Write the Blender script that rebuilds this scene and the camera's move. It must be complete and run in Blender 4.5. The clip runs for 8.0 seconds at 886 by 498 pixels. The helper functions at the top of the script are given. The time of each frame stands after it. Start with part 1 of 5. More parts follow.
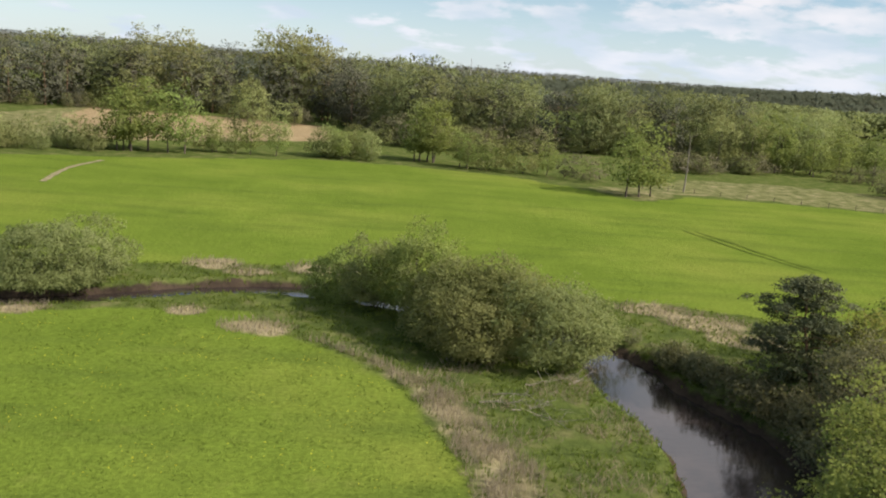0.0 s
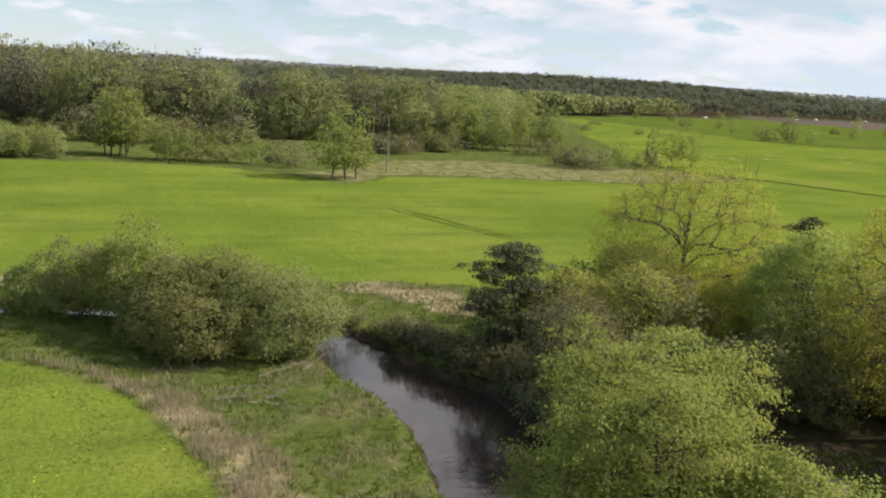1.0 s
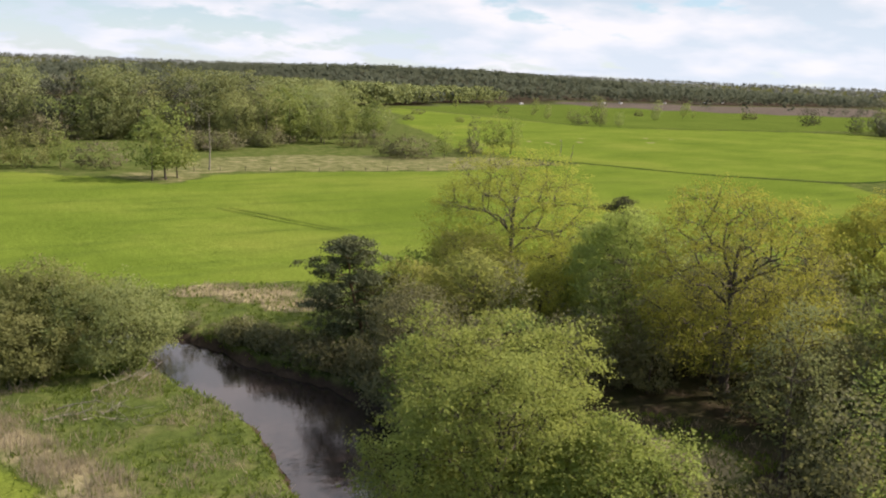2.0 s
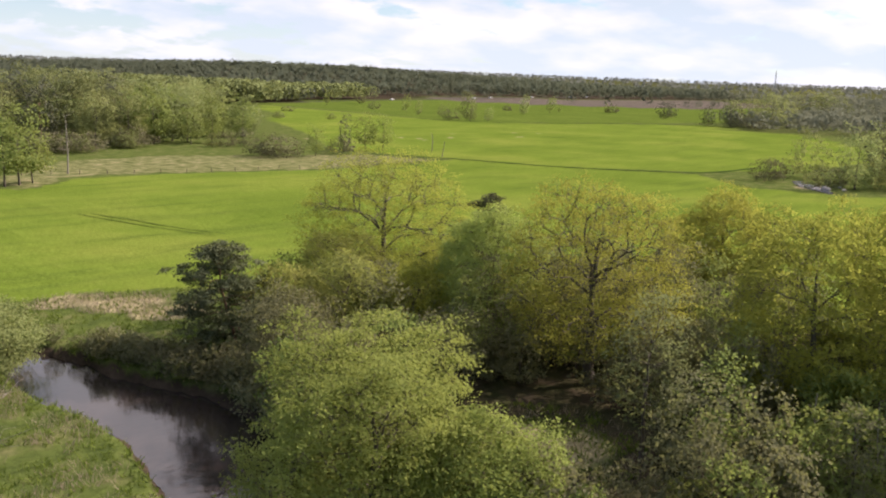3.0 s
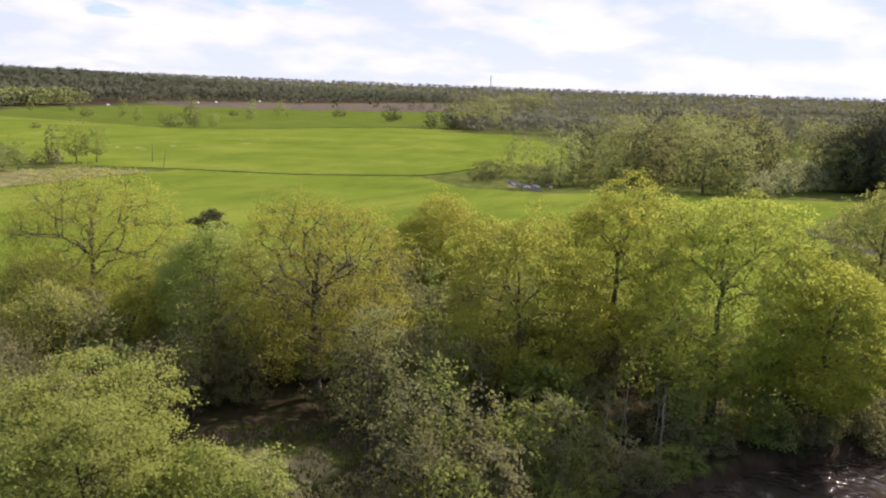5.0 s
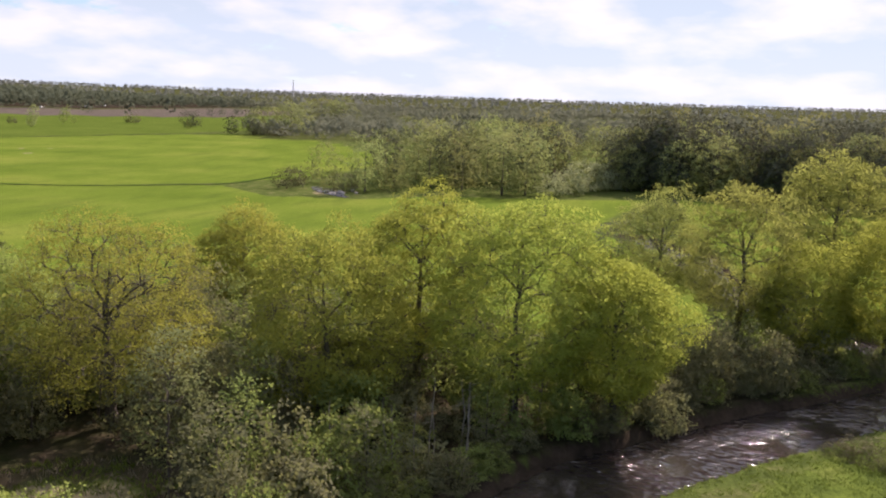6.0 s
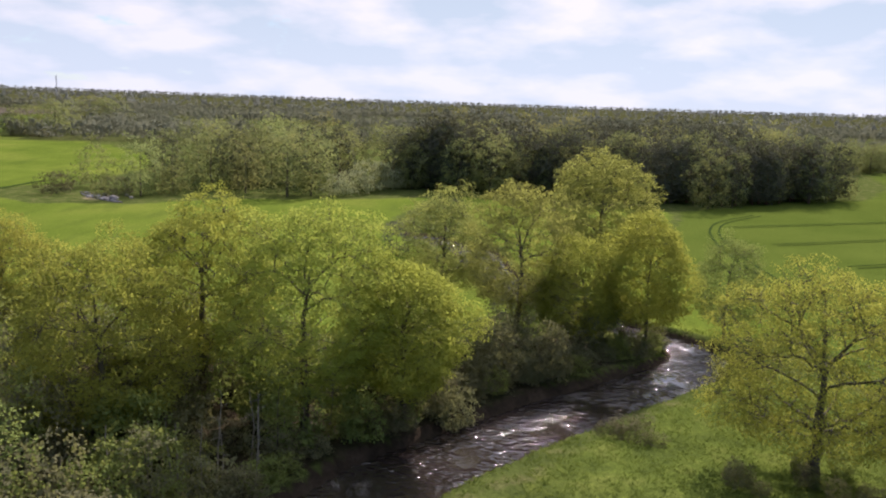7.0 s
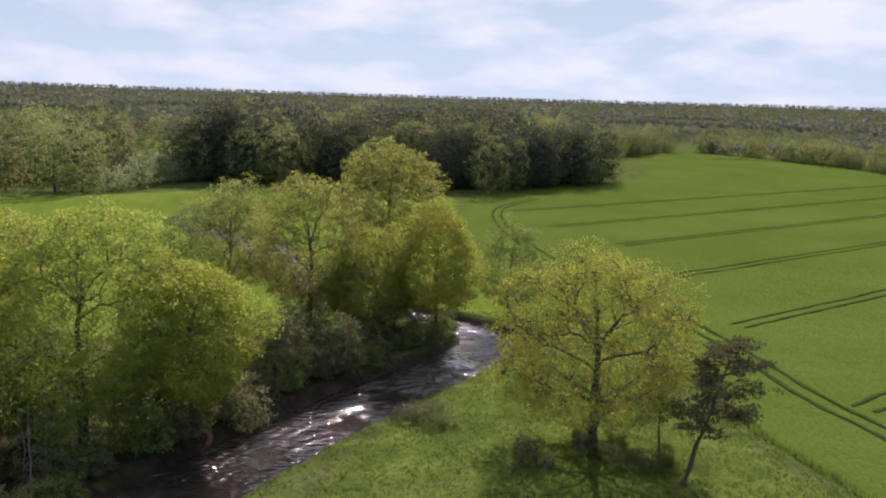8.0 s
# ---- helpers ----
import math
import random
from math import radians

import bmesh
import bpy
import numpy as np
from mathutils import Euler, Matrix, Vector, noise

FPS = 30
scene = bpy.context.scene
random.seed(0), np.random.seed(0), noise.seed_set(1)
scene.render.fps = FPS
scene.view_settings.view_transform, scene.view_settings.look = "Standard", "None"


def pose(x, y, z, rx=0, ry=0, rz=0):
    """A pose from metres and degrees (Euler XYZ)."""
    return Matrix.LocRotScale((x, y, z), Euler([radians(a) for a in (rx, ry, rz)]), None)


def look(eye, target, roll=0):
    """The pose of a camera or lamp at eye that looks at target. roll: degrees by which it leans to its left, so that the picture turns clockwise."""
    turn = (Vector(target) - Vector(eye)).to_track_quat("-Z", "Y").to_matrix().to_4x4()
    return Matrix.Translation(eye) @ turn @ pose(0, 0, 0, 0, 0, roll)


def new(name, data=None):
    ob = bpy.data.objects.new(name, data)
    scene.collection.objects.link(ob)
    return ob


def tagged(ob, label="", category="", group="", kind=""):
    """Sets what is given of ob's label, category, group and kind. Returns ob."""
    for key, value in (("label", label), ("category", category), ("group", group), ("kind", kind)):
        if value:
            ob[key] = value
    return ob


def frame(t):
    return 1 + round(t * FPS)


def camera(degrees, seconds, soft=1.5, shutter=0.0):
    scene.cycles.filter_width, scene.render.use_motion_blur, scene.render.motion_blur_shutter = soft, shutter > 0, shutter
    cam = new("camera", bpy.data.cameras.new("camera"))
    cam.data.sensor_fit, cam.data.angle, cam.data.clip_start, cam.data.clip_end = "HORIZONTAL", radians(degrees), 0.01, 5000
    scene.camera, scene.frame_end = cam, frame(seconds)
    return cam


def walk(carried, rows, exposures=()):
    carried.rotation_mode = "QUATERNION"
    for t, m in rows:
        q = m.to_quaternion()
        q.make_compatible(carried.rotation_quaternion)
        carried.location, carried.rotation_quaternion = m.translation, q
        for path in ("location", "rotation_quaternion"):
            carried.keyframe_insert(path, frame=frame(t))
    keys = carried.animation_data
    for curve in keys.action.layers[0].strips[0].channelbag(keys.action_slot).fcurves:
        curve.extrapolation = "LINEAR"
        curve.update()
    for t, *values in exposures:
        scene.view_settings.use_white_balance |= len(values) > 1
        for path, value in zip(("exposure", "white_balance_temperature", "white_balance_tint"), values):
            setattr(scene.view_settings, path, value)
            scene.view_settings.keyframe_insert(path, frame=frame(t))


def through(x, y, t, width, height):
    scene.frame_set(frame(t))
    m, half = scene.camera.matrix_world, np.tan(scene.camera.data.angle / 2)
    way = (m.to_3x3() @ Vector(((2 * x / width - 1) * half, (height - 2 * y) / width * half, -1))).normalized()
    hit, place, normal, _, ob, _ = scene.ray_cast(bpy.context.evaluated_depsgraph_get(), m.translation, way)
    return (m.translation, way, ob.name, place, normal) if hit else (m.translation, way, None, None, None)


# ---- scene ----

# ---------------------------------------------------------------- camera
cam = camera(54.2, 8.0, soft=2.1)
PATH = [
    (0.0, pose(1.27, 1.83, 21.95, 78.32, -4.50, -4.10)),
    (0.5, pose(0.75, 2.03, 21.80, 78.62, -4.08, -15.40)),
    (1.0, pose(0.07, 1.77, 21.93, 78.75, -3.50, -23.95)),
    (1.5, pose(-0.38, 1.63, 22.08, 78.73, -2.92, -30.15)),
    (2.0, pose(-0.71, 1.22, 22.27, 78.74, -2.34, -35.62)),
    (3.5, pose(-0.93, 0.04, 23.11, 78.85, -2.07, -47.77)),
    (4.0, pose(-0.68, -0.22, 23.38, 79.04, -2.05, -51.93)),
    (5.5, pose(0.05, -0.90, 24.06, 79.89, -1.91, -67.48)),
    (6.0, pose(0.20, -1.06, 24.26, 80.26, -1.93, -74.27)),
    (6.5, pose(0.34, -1.20, 24.46, 80.43, -2.04, -81.02)),
    (7.0, pose(0.44, -1.31, 24.65, 80.63, -2.07, -88.32)),
    (7.5, pose(0.53, -1.41, 24.84, 80.53, -1.98, -95.13)),
    (8.0, pose(0.67, -1.54, 25.03, 80.30, -1.98, -102.26)),
]
walk(cam, PATH, [(0.0, 0.74, 6700, 15), (2.0, 0.86, 6880, 20), (3.5, 0.97, 6800, 25), (5.5, 0.94, 6740, 28), (7.0, 0.75, 6480, 26), (8.0, 0.62, 6290, 23)])

# ---------------------------------------------------------------- sky and sun
SUN_YAW, SUN_ELEV = 110.0, 37.0
sun_way = Vector((math.sin(radians(SUN_YAW)) * math.cos(radians(SUN_ELEV)),
                  math.cos(radians(SUN_YAW)) * math.cos(radians(SUN_ELEV)), math.sin(radians(SUN_ELEV))))
sun = new("sun", bpy.data.lights.new("sun", "SUN"))
sun.data.energy, sun.data.angle, sun.data.color = 4.6, radians(1.0), (1.0, 0.92, 0.80)
sun.matrix_world = look(tuple(sun_way * 300), (0, 0, 0))

world = bpy.data.worlds.new("sky")
scene.world = world
world.use_nodes = True
wt = world.node_tree
wt.nodes.clear()


def link(tree, a, b):
    tree.links.new(a, b)


def add(t, kind, operation="", data_type="", blend_type="", interpolation_type="", attribute_name="", use_clamp=False):
    n = t.nodes.new(kind)
    if operation:
        n.operation = operation
    if data_type:
        n.data_type = data_type
    if blend_type:
        n.blend_type = blend_type
    if interpolation_type:
        n.interpolation_type = interpolation_type
    if attribute_name:
        n.attribute_name = attribute_name
    if use_clamp:
        n.use_clamp = True
    return n


def wnode(kind, **settings):
    return add(wt, kind, **settings)


sky = wnode("ShaderNodeTexSky")
sky.sky_type, sky.sun_disc = "NISHITA", False
sky.sun_elevation, sky.sun_rotation = radians(SUN_ELEV), radians(SUN_YAW)
sky.air_density, sky.dust_density, sky.ozone_density = 1.0, 0.2, 1.5
w_coord = wnode("ShaderNodeTexCoord")
w_sep = wnode("ShaderNodeSeparateXYZ")
link(wt, w_coord.outputs["Generated"], w_sep.inputs[0])


def wmath(op, a, b=None, clamp=False):
    n = wnode("ShaderNodeMath", operation=op, use_clamp=clamp)
    for i, v in enumerate((a, b)):
        if v is None:
            continue
        if isinstance(v, (int, float)):
            n.inputs[i].default_value = v
        else:
            link(wt, v, n.inputs[i])
    return n.outputs[0]


# a cloud layer seen in perspective: the way up to it flattened by its height
w_up = wmath("ADD", wmath("MAXIMUM", w_sep.outputs[2], 0.0), 0.26)
w_flat = wnode("ShaderNodeCombineXYZ")
link(wt, wmath("DIVIDE", w_sep.outputs[0], w_up), w_flat.inputs[0])
link(wt, wmath("DIVIDE", w_sep.outputs[1], w_up), w_flat.inputs[1])
w_cloud = wnode("ShaderNodeTexNoise")
w_cloud.inputs["Scale"].default_value = 3.8
w_cloud.inputs["Detail"].default_value = 7
w_cloud.inputs["Roughness"].default_value = 0.56
w_cloud.inputs["Distortion"].default_value = 0.0
link(wt, w_flat.outputs[0], w_cloud.inputs["Vector"])
w_cover = wnode("ShaderNodeMapRange", interpolation_type="SMOOTHSTEP")
w_cover.inputs["From Min"].default_value, w_cover.inputs["From Max"].default_value = 0.43, 0.56
w_side = wnode("ShaderNodeVectorMath", operation="DOT_PRODUCT")
link(wt, w_coord.outputs["Generated"], w_side.inputs[0])
w_side.inputs[1].default_value = sun_way
link(wt, wmath("ADD", w_cloud.outputs["Fac"], wmath("MULTIPLY", w_side.outputs["Value"], 0.26)), w_cover.inputs["Value"])
w_thick = wnode("ShaderNodeTexNoise")
w_thick.inputs["Scale"].default_value, w_thick.inputs["Detail"].default_value = 2.4, 6
link(wt, w_flat.outputs[0], w_thick.inputs["Vector"])
w_shade = wnode("ShaderNodeValToRGB")
w_shade.color_ramp.elements[0].position, w_shade.color_ramp.elements[0].color = 0.42, (4.3, 5.4, 6.1, 1)
w_shade.color_ramp.elements[1].position, w_shade.color_ramp.elements[1].color = 0.62, (7.5, 7.5, 7.6, 1)
link(wt, w_thick.outputs["Fac"], w_shade.inputs[0])
# towards the sun the clouds are lit through
w_dot = wnode("ShaderNodeVectorMath", operation="DOT_PRODUCT")
link(wt, w_coord.outputs["Generated"], w_dot.inputs[0])
w_dot.inputs[1].default_value = sun_way
w_near = wmath("POWER", wmath("MAXIMUM", w_dot.outputs["Value"], 0.0), 4.0)
w_gain = wmath("ADD", wmath("MULTIPLY", w_near, 0.1), 0.9)
w_lit = wnode("ShaderNodeVectorMath", operation="SCALE")
link(wt, w_shade.outputs[0], w_lit.inputs[0])
link(wt, w_gain, w_lit.inputs["Scale"])
w_mix = wnode("ShaderNodeMix", data_type="RGBA")
link(wt, wmath("MULTIPLY", w_cover.outputs[0], 0.9), w_mix.inputs["Factor"])
w_clear = wnode("ShaderNodeVectorMath", operation="MULTIPLY")
link(wt, sky.outputs[0], w_clear.inputs[0])
w_clear.inputs[1].default_value = (0.60, 0.75, 0.83)
link(wt, w_clear.outputs[0], w_mix.inputs[6])
link(wt, w_lit.outputs[0], w_mix.inputs[7])
w_back = wnode("ShaderNodeBackground")
w_back.inputs["Strength"].default_value = 0.083
# pale haze low over the land
w_low = wnode("ShaderNodeMapRange", interpolation_type="SMOOTHSTEP")
w_low.inputs["From Min"].default_value, w_low.inputs["From Max"].default_value = 0.0, 0.16
w_low.inputs["To Min"].default_value, w_low.inputs["To Max"].default_value = 0.5, 0.0
link(wt, w_sep.outputs[2], w_low.inputs["Value"])
w_haze = wnode("ShaderNodeMix", data_type="RGBA")
link(wt, w_low.outputs[0], w_haze.inputs["Factor"])
link(wt, w_mix.outputs[2], w_haze.inputs[6])
w_haze.inputs[7].default_value = (5.4, 6.4, 7.6, 1)
link(wt, w_haze.outputs[2], w_back.inputs["Color"])
link(wt, w_back.outputs[0], wnode("ShaderNodeOutputWorld").inputs["Surface"])


# ---------------------------------------------------------------- materials
def material(name):
    m = bpy.data.materials.new(name)
    m.use_nodes = True
    t = m.node_tree
    b = t.nodes["Principled BSDF"]
    return m, t, b


def noise_node(t, scale, detail=4, rough=0.55, stretch=None):
    c = add(t, "ShaderNodeTexCoord")
    n = add(t, "ShaderNodeTexNoise")
    n.inputs["Scale"].default_value, n.inputs["Detail"].default_value, n.inputs["Roughness"].default_value = scale, detail, rough
    source = c.outputs["Object"]
    if stretch:
        mp = add(t, "ShaderNodeMapping")
        mp.inputs["Rotation"].default_value = (0, 0, stretch[0])
        mp.inputs["Scale"].default_value = stretch[1]
        link(t, source, mp.inputs[0])
        source = mp.outputs[0]
    link(t, source, n.inputs["Vector"])
    return n.outputs["Fac"]


def ramp(t, fac, *stops):
    r = add(t, "ShaderNodeValToRGB")
    e = r.color_ramp.elements
    e[0].position, e[0].color = stops[0][0], (*stops[0][1], 1)
    e[1].position, e[1].color = stops[-1][0], (*stops[-1][1], 1)
    for p, c in stops[1:-1]:
        k = e.new(p)
        k.color = (*c, 1)
    link(t, fac, r.inputs[0])
    return r.outputs[0]


def mixed(t, fac, a, b, blend="MIX"):
    m = add(t, "ShaderNodeMix", data_type="RGBA", blend_type=blend)
    for sock, v in ((m.inputs["Factor"], fac), (m.inputs[6], a), (m.inputs[7], b)):
        if isinstance(v, (int, float)):
            sock.default_value = v
        elif isinstance(v, tuple):
            sock.default_value = (*v, 1)
        else:
            link(t, v, sock)
    return m.outputs[2]


def maths(t, op, a, b=0.0, clamp=False):
    n = add(t, "ShaderNodeMath", operation=op, use_clamp=clamp)
    for i, v in enumerate((a, b)):
        if isinstance(v, (int, float)):
            n.inputs[i].default_value = v
        else:
            link(t, v, n.inputs[i])
    return n.outputs[0]


def bump(t, b, height, strength, distance):
    n = add(t, "ShaderNodeBump")
    n.inputs["Strength"].default_value, n.inputs["Distance"].default_value = strength, distance
    link(t, height, n.inputs["Height"])
    link(t, n.outputs[0], b.inputs["Normal"])


def leaf_material(name, dark, light, through=0.45, rough=0.55, soft=0.28, heart=7.0):
    """Leaves: every tuft has its own shade, every tree its own cast; light passes through the blades."""
    m, t, b = material(name)
    geo, info = add(t, "ShaderNodeNewGeometry"), add(t, "ShaderNodeObjectInfo")
    mid = tuple((x + y) / 2 for x, y in zip(dark, light))
    low, high = (tuple(0.24 * x + 0.76 * m for x, m in zip(end, mid)) for end in (dark, light))
    col = ramp(t, geo.outputs["Random Per Island"], (0.0, low), (0.55, mid), (1.0, high))
    hsv = add(t, "ShaderNodeHueSaturation")
    link(t, col, hsv.inputs["Color"])
    link(t, maths(t, "ADD", maths(t, "MULTIPLY", info.outputs["Random"], 0.035), 0.483), hsv.inputs["Hue"])
    link(t, maths(t, "ADD", maths(t, "MULTIPLY", info.outputs["Random"], 0.35), 1.05), hsv.inputs["Value"])
    patch = noise_node(t, 0.35, 3)
    col = mixed(t, maths(t, "MULTIPLY", patch, 0.4), hsv.outputs[0], dark)
    link(t, col, b.inputs["Base Color"])
    b.inputs["Roughness"].default_value = rough
    b.inputs["Specular IOR Level"].default_value = 0.0
    # the small leaves of a tuft face outward together, or upward in far woods
    mean = add(t, "ShaderNodeMix", data_type="VECTOR")
    mean.inputs[0].default_value = soft
    link(t, geo.outputs["Normal"], mean.inputs[4])
    mean.inputs[5].default_value = (0, 0, 1)
    if heart:
        place, out = add(t, "ShaderNodeTexCoord"), add(t, "ShaderNodeVectorMath", operation="SUBTRACT")
        link(t, place.outputs["Object"], out.inputs[0])
        out.inputs[1].default_value = (0, 0, heart)
        turned = add(t, "ShaderNodeVectorTransform")
        turned.vector_type, turned.convert_from, turned.convert_to = "NORMAL", "OBJECT", "WORLD"
        link(t, out.outputs[0], turned.inputs[0])
        link(t, turned.outputs[0], mean.inputs[5])
    unit = add(t, "ShaderNodeVectorMath", operation="NORMALIZE")
    link(t, mean.outputs[1], unit.inputs[0])
    link(t, unit.outputs[0], b.inputs["Normal"])
    tr = add(t, "ShaderNodeBsdfTranslucent")
    warm = mixed(t, 0.38 if through >= 0.5 else 0.2, col, (0.47, 0.50, 0.08))
    link(t, warm, tr.inputs["Color"])
    mix = add(t, "ShaderNodeMixShader")
    mix.inputs[0].default_value = through
    link(t, b.outputs[0], mix.inputs[1])
    link(t, tr.outputs[0], mix.inputs[2])
    link(t, mix.outputs[0], t.nodes["Material Output"].inputs["Surface"])
    return m


def bark_material(name, dark, light):
    m, t, b = material(name)
    n = noise_node(t, 3.0, 6, 0.65, (0, (4, 4, 0.7)))
    col = ramp(t, n, (0.3, dark), (0.7, light))
    moss = noise_node(t, 0.9, 4)
    col = mixed(t, maths(t, "MULTIPLY", maths(t, "SUBTRACT", moss, 0.5, True), 1.6, True), col, (0.10, 0.12, 0.04))
    link(t, col, b.inputs["Base Color"])
    b.inputs["Roughness"].default_value = 0.9
    bump(t, b, n, 0.6, 0.05)
    return m


M_RIVER_ALDER = leaf_material("river_alder_leaves", (0.138, 0.180, 0.046), (0.315, 0.365, 0.108))
M_SILVER = leaf_material("silver_willow_leaves", (0.175, 0.20, 0.105), (0.37, 0.39, 0.24), soft=0.5, heart=2.5)
M_OAK = leaf_material("oak_leaves", (0.160, 0.172, 0.036), (0.370, 0.378, 0.078), 0.53)
M_MAPLE = leaf_material("maple_leaves", (0.155, 0.185, 0.038), (0.330, 0.375, 0.084), 0.53)
M_LIME = leaf_material("fresh_leaves", (0.145, 0.211, 0.056), (0.369, 0.422, 0.122))
M_ALDER = leaf_material("alder_leaves", (0.106, 0.144, 0.043), (0.263, 0.311, 0.100))
M_WILLOW = leaf_material("willow_leaves", (0.102, 0.124, 0.044), (0.238, 0.250, 0.110), soft=0.35, heart=2.5)
M_BRONZE = leaf_material("budding_leaves", (0.149, 0.154, 0.052), (0.290, 0.305, 0.105), 0.58)
M_PINE = leaf_material("pine_needles", (0.044, 0.052, 0.030), (0.130, 0.136, 0.076), 0.12)
M_PINE_DRY = leaf_material("sparse_pine_needles", (0.066, 0.066, 0.038), (0.155, 0.145, 0.085), 0.2)
# woodland and birch leaves lightened with more blue: distance haze put into their colour
M_WOOD_MIX = leaf_material("hazed_woodland_leaves", (0.108, 0.132, 0.058), (0.250, 0.272, 0.120), 0.35, soft=0.5)
M_BIRCH = leaf_material("hazed_birch_leaves", (0.150, 0.182, 0.072), (0.330, 0.360, 0.150), 0.42, soft=0.5)
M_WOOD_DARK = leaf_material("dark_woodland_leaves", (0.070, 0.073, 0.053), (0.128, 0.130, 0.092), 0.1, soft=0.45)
M_FAR = leaf_material("far_woodland", (0.058, 0.069, 0.050), (0.080, 0.092, 0.066), 0.1, soft=0.85, heart=0)
# leaf colour greyed and lightened: the haze over the plain is painted in
M_PLAIN = leaf_material("hazed_plain_woods", (0.112, 0.124, 0.090), (0.138, 0.150, 0.110), 0.1, soft=0.8, heart=0)
# pale bluish leaves: haze towards the horizon stands in this base colour
M_HAZY = leaf_material("hazed_distant_woodland", (0.150, 0.168, 0.162), (0.172, 0.190, 0.180), 0.1, soft=0.85, heart=0)
# darker, browner leaves: shade under the canopy is partly put into this colour
M_UNDER = leaf_material("shaded_undergrowth", (0.088, 0.089, 0.052), (0.176, 0.176, 0.096), 0.38, heart=2.0)
M_GREYBUSH = leaf_material("bare_twig_haze", (0.082, 0.078, 0.048), (0.165, 0.156, 0.096), 0.2, soft=0.5, heart=2.0)
# bronze leaves lightened along with the woodland and birch, for the same haze
M_BRONZE_FAR = leaf_material("hazed_bronze_leaves", (0.142, 0.148, 0.066), (0.290, 0.296, 0.124), 0.42, soft=0.5)
M_BARK = bark_material("grey_bark", (0.029, 0.022, 0.016), (0.113, 0.09, 0.069))
M_PINEBARK = bark_material("pine_bark", (0.06, 0.035, 0.022), (0.24, 0.13, 0.075))
M_DEAD = bark_material("bleached_wood", (0.109, 0.096, 0.077), (0.286, 0.257, 0.211))


def ground_material():
    m, t, b = material("meadow_ground")
    za, zb = add(t, "ShaderNodeAttribute", attribute_name="zone_a"), add(t, "ShaderNodeAttribute", attribute_name="zone_b")
    sa, sb = add(t, "ShaderNodeSeparateColor"), add(t, "ShaderNodeSeparateColor")
    link(t, za.outputs["Color"], sa.inputs[0])
    link(t, zb.outputs["Color"], sb.inputs[0])
    fine = noise_node(t, 2.6, 8, 0.7)
    mid = noise_node(t, 0.35, 5, 0.6)
    wide = noise_node(t, 0.03, 4, 0.6)
    swath = noise_node(t, 0.22, 4, 0.6, (radians(28), (0.18, 1.0, 1.0)))
    # rough unmown grass
    rough = ramp(t, mid, (0.30, (0.046, 0.066, 0.019)), (0.52, (0.077, 0.101, 0.027)), (0.74, (0.140, 0.134, 0.062)))
    # lush mown meadow: broad patches, faint swaths, blades
    lush = ramp(t, wide, (0.32, (0.086, 0.130, 0.019)), (0.5, (0.110, 0.157, 0.024)), (0.68, (0.146, 0.180, 0.033)))
    lush = mixed(t, maths(t, "MULTIPLY", maths(t, "SUBTRACT", swath, 0.49, True), 3.0, True), lush, (0.070, 0.104, 0.020))
    lush = mixed(t, maths(t, "MULTIPLY", maths(t, "SUBTRACT", mid, 0.58, True), 2.2, True), lush, (0.150, 0.172, 0.042))
    dry = ramp(t, mid, (0.3, (0.169, 0.150, 0.078)), (0.7, (0.325, 0.280, 0.169)))
    # soil and leaf litter, darkened beyond their own colour for shade under trees
    shaded_soil = ramp(t, mid, (0.3, (0.024, 0.019, 0.015)), (0.7, (0.066, 0.050, 0.036)))
    crop = ramp(t, wide, (0.3, (0.067, 0.101, 0.018)), (0.7, (0.090, 0.125, 0.024)))
    rust = ramp(t, mid, (0.3, (0.208, 0.150, 0.085)), (0.7, (0.312, 0.227, 0.130)))
    tilled = ramp(t, swath, (0.3, (0.082, 0.071, 0.060)), (0.7, (0.118, 0.101, 0.083)))
    edge = maths(t, "MULTIPLY", maths(t, "SUBTRACT", fine, 0.5), 0.5)

    def zone(sock):
        v = maths(t, "ADD", sock, maths(t, "MULTIPLY", edge, maths(t, "MULTIPLY", sock, maths(t, "SUBTRACT", 1.0, sock)))) 
        n = add(t, "ShaderNodeMapRange", interpolation_type="SMOOTHSTEP")
        n.inputs["From Min"].default_value, n.inputs["From Max"].default_value = 0.25, 0.75
        link(t, maths(t, "ADD", v, maths(t, "MULTIPLY", maths(t, "SUBTRACT", mid, 0.5), maths(t, "MULTIPLY", sock, maths(t, "SUBTRACT", 2.0, maths(t, "MULTIPLY", sock, 2.0))))), n.inputs["Value"])
        return n.outputs[0]

    col = mixed(t, zone(sa.outputs[0]), rough, lush)
    col = mixed(t, zone(sb.outputs[0]), col, crop)
    col = mixed(t, zone(sb.outputs[1]), col, rust)
    col = mixed(t, zone(sb.outputs[2]), col, tilled)
    col = mixed(t, zone(sa.outputs[1]), col, dry)
    col = mixed(t, zone(sa.outputs[2]), col, shaded_soil)
    grain = add(t, "ShaderNodeMapRange")
    grain.inputs["To Min"].default_value, grain.inputs["To Max"].default_value = 0.62, 1.38
    grain.inputs["From Min"].default_value, grain.inputs["From Max"].default_value = 0.25, 0.75
    link(t, fine, grain.inputs["Value"])
    both = add(t, "ShaderNodeVectorMath", operation="SCALE")
    link(t, col, both.inputs[0])
    link(t, grain.outputs[0], both.inputs["Scale"])
    link(t, both.outputs[0], b.inputs["Base Color"])
    b.inputs["Roughness"].default_value = 1.0
    b.inputs["Specular IOR Level"].default_value = 0.0
    bump(t, b, maths(t, "ADD", fine, maths(t, "MULTIPLY", mid, 2.0)), 0.5, 0.3)
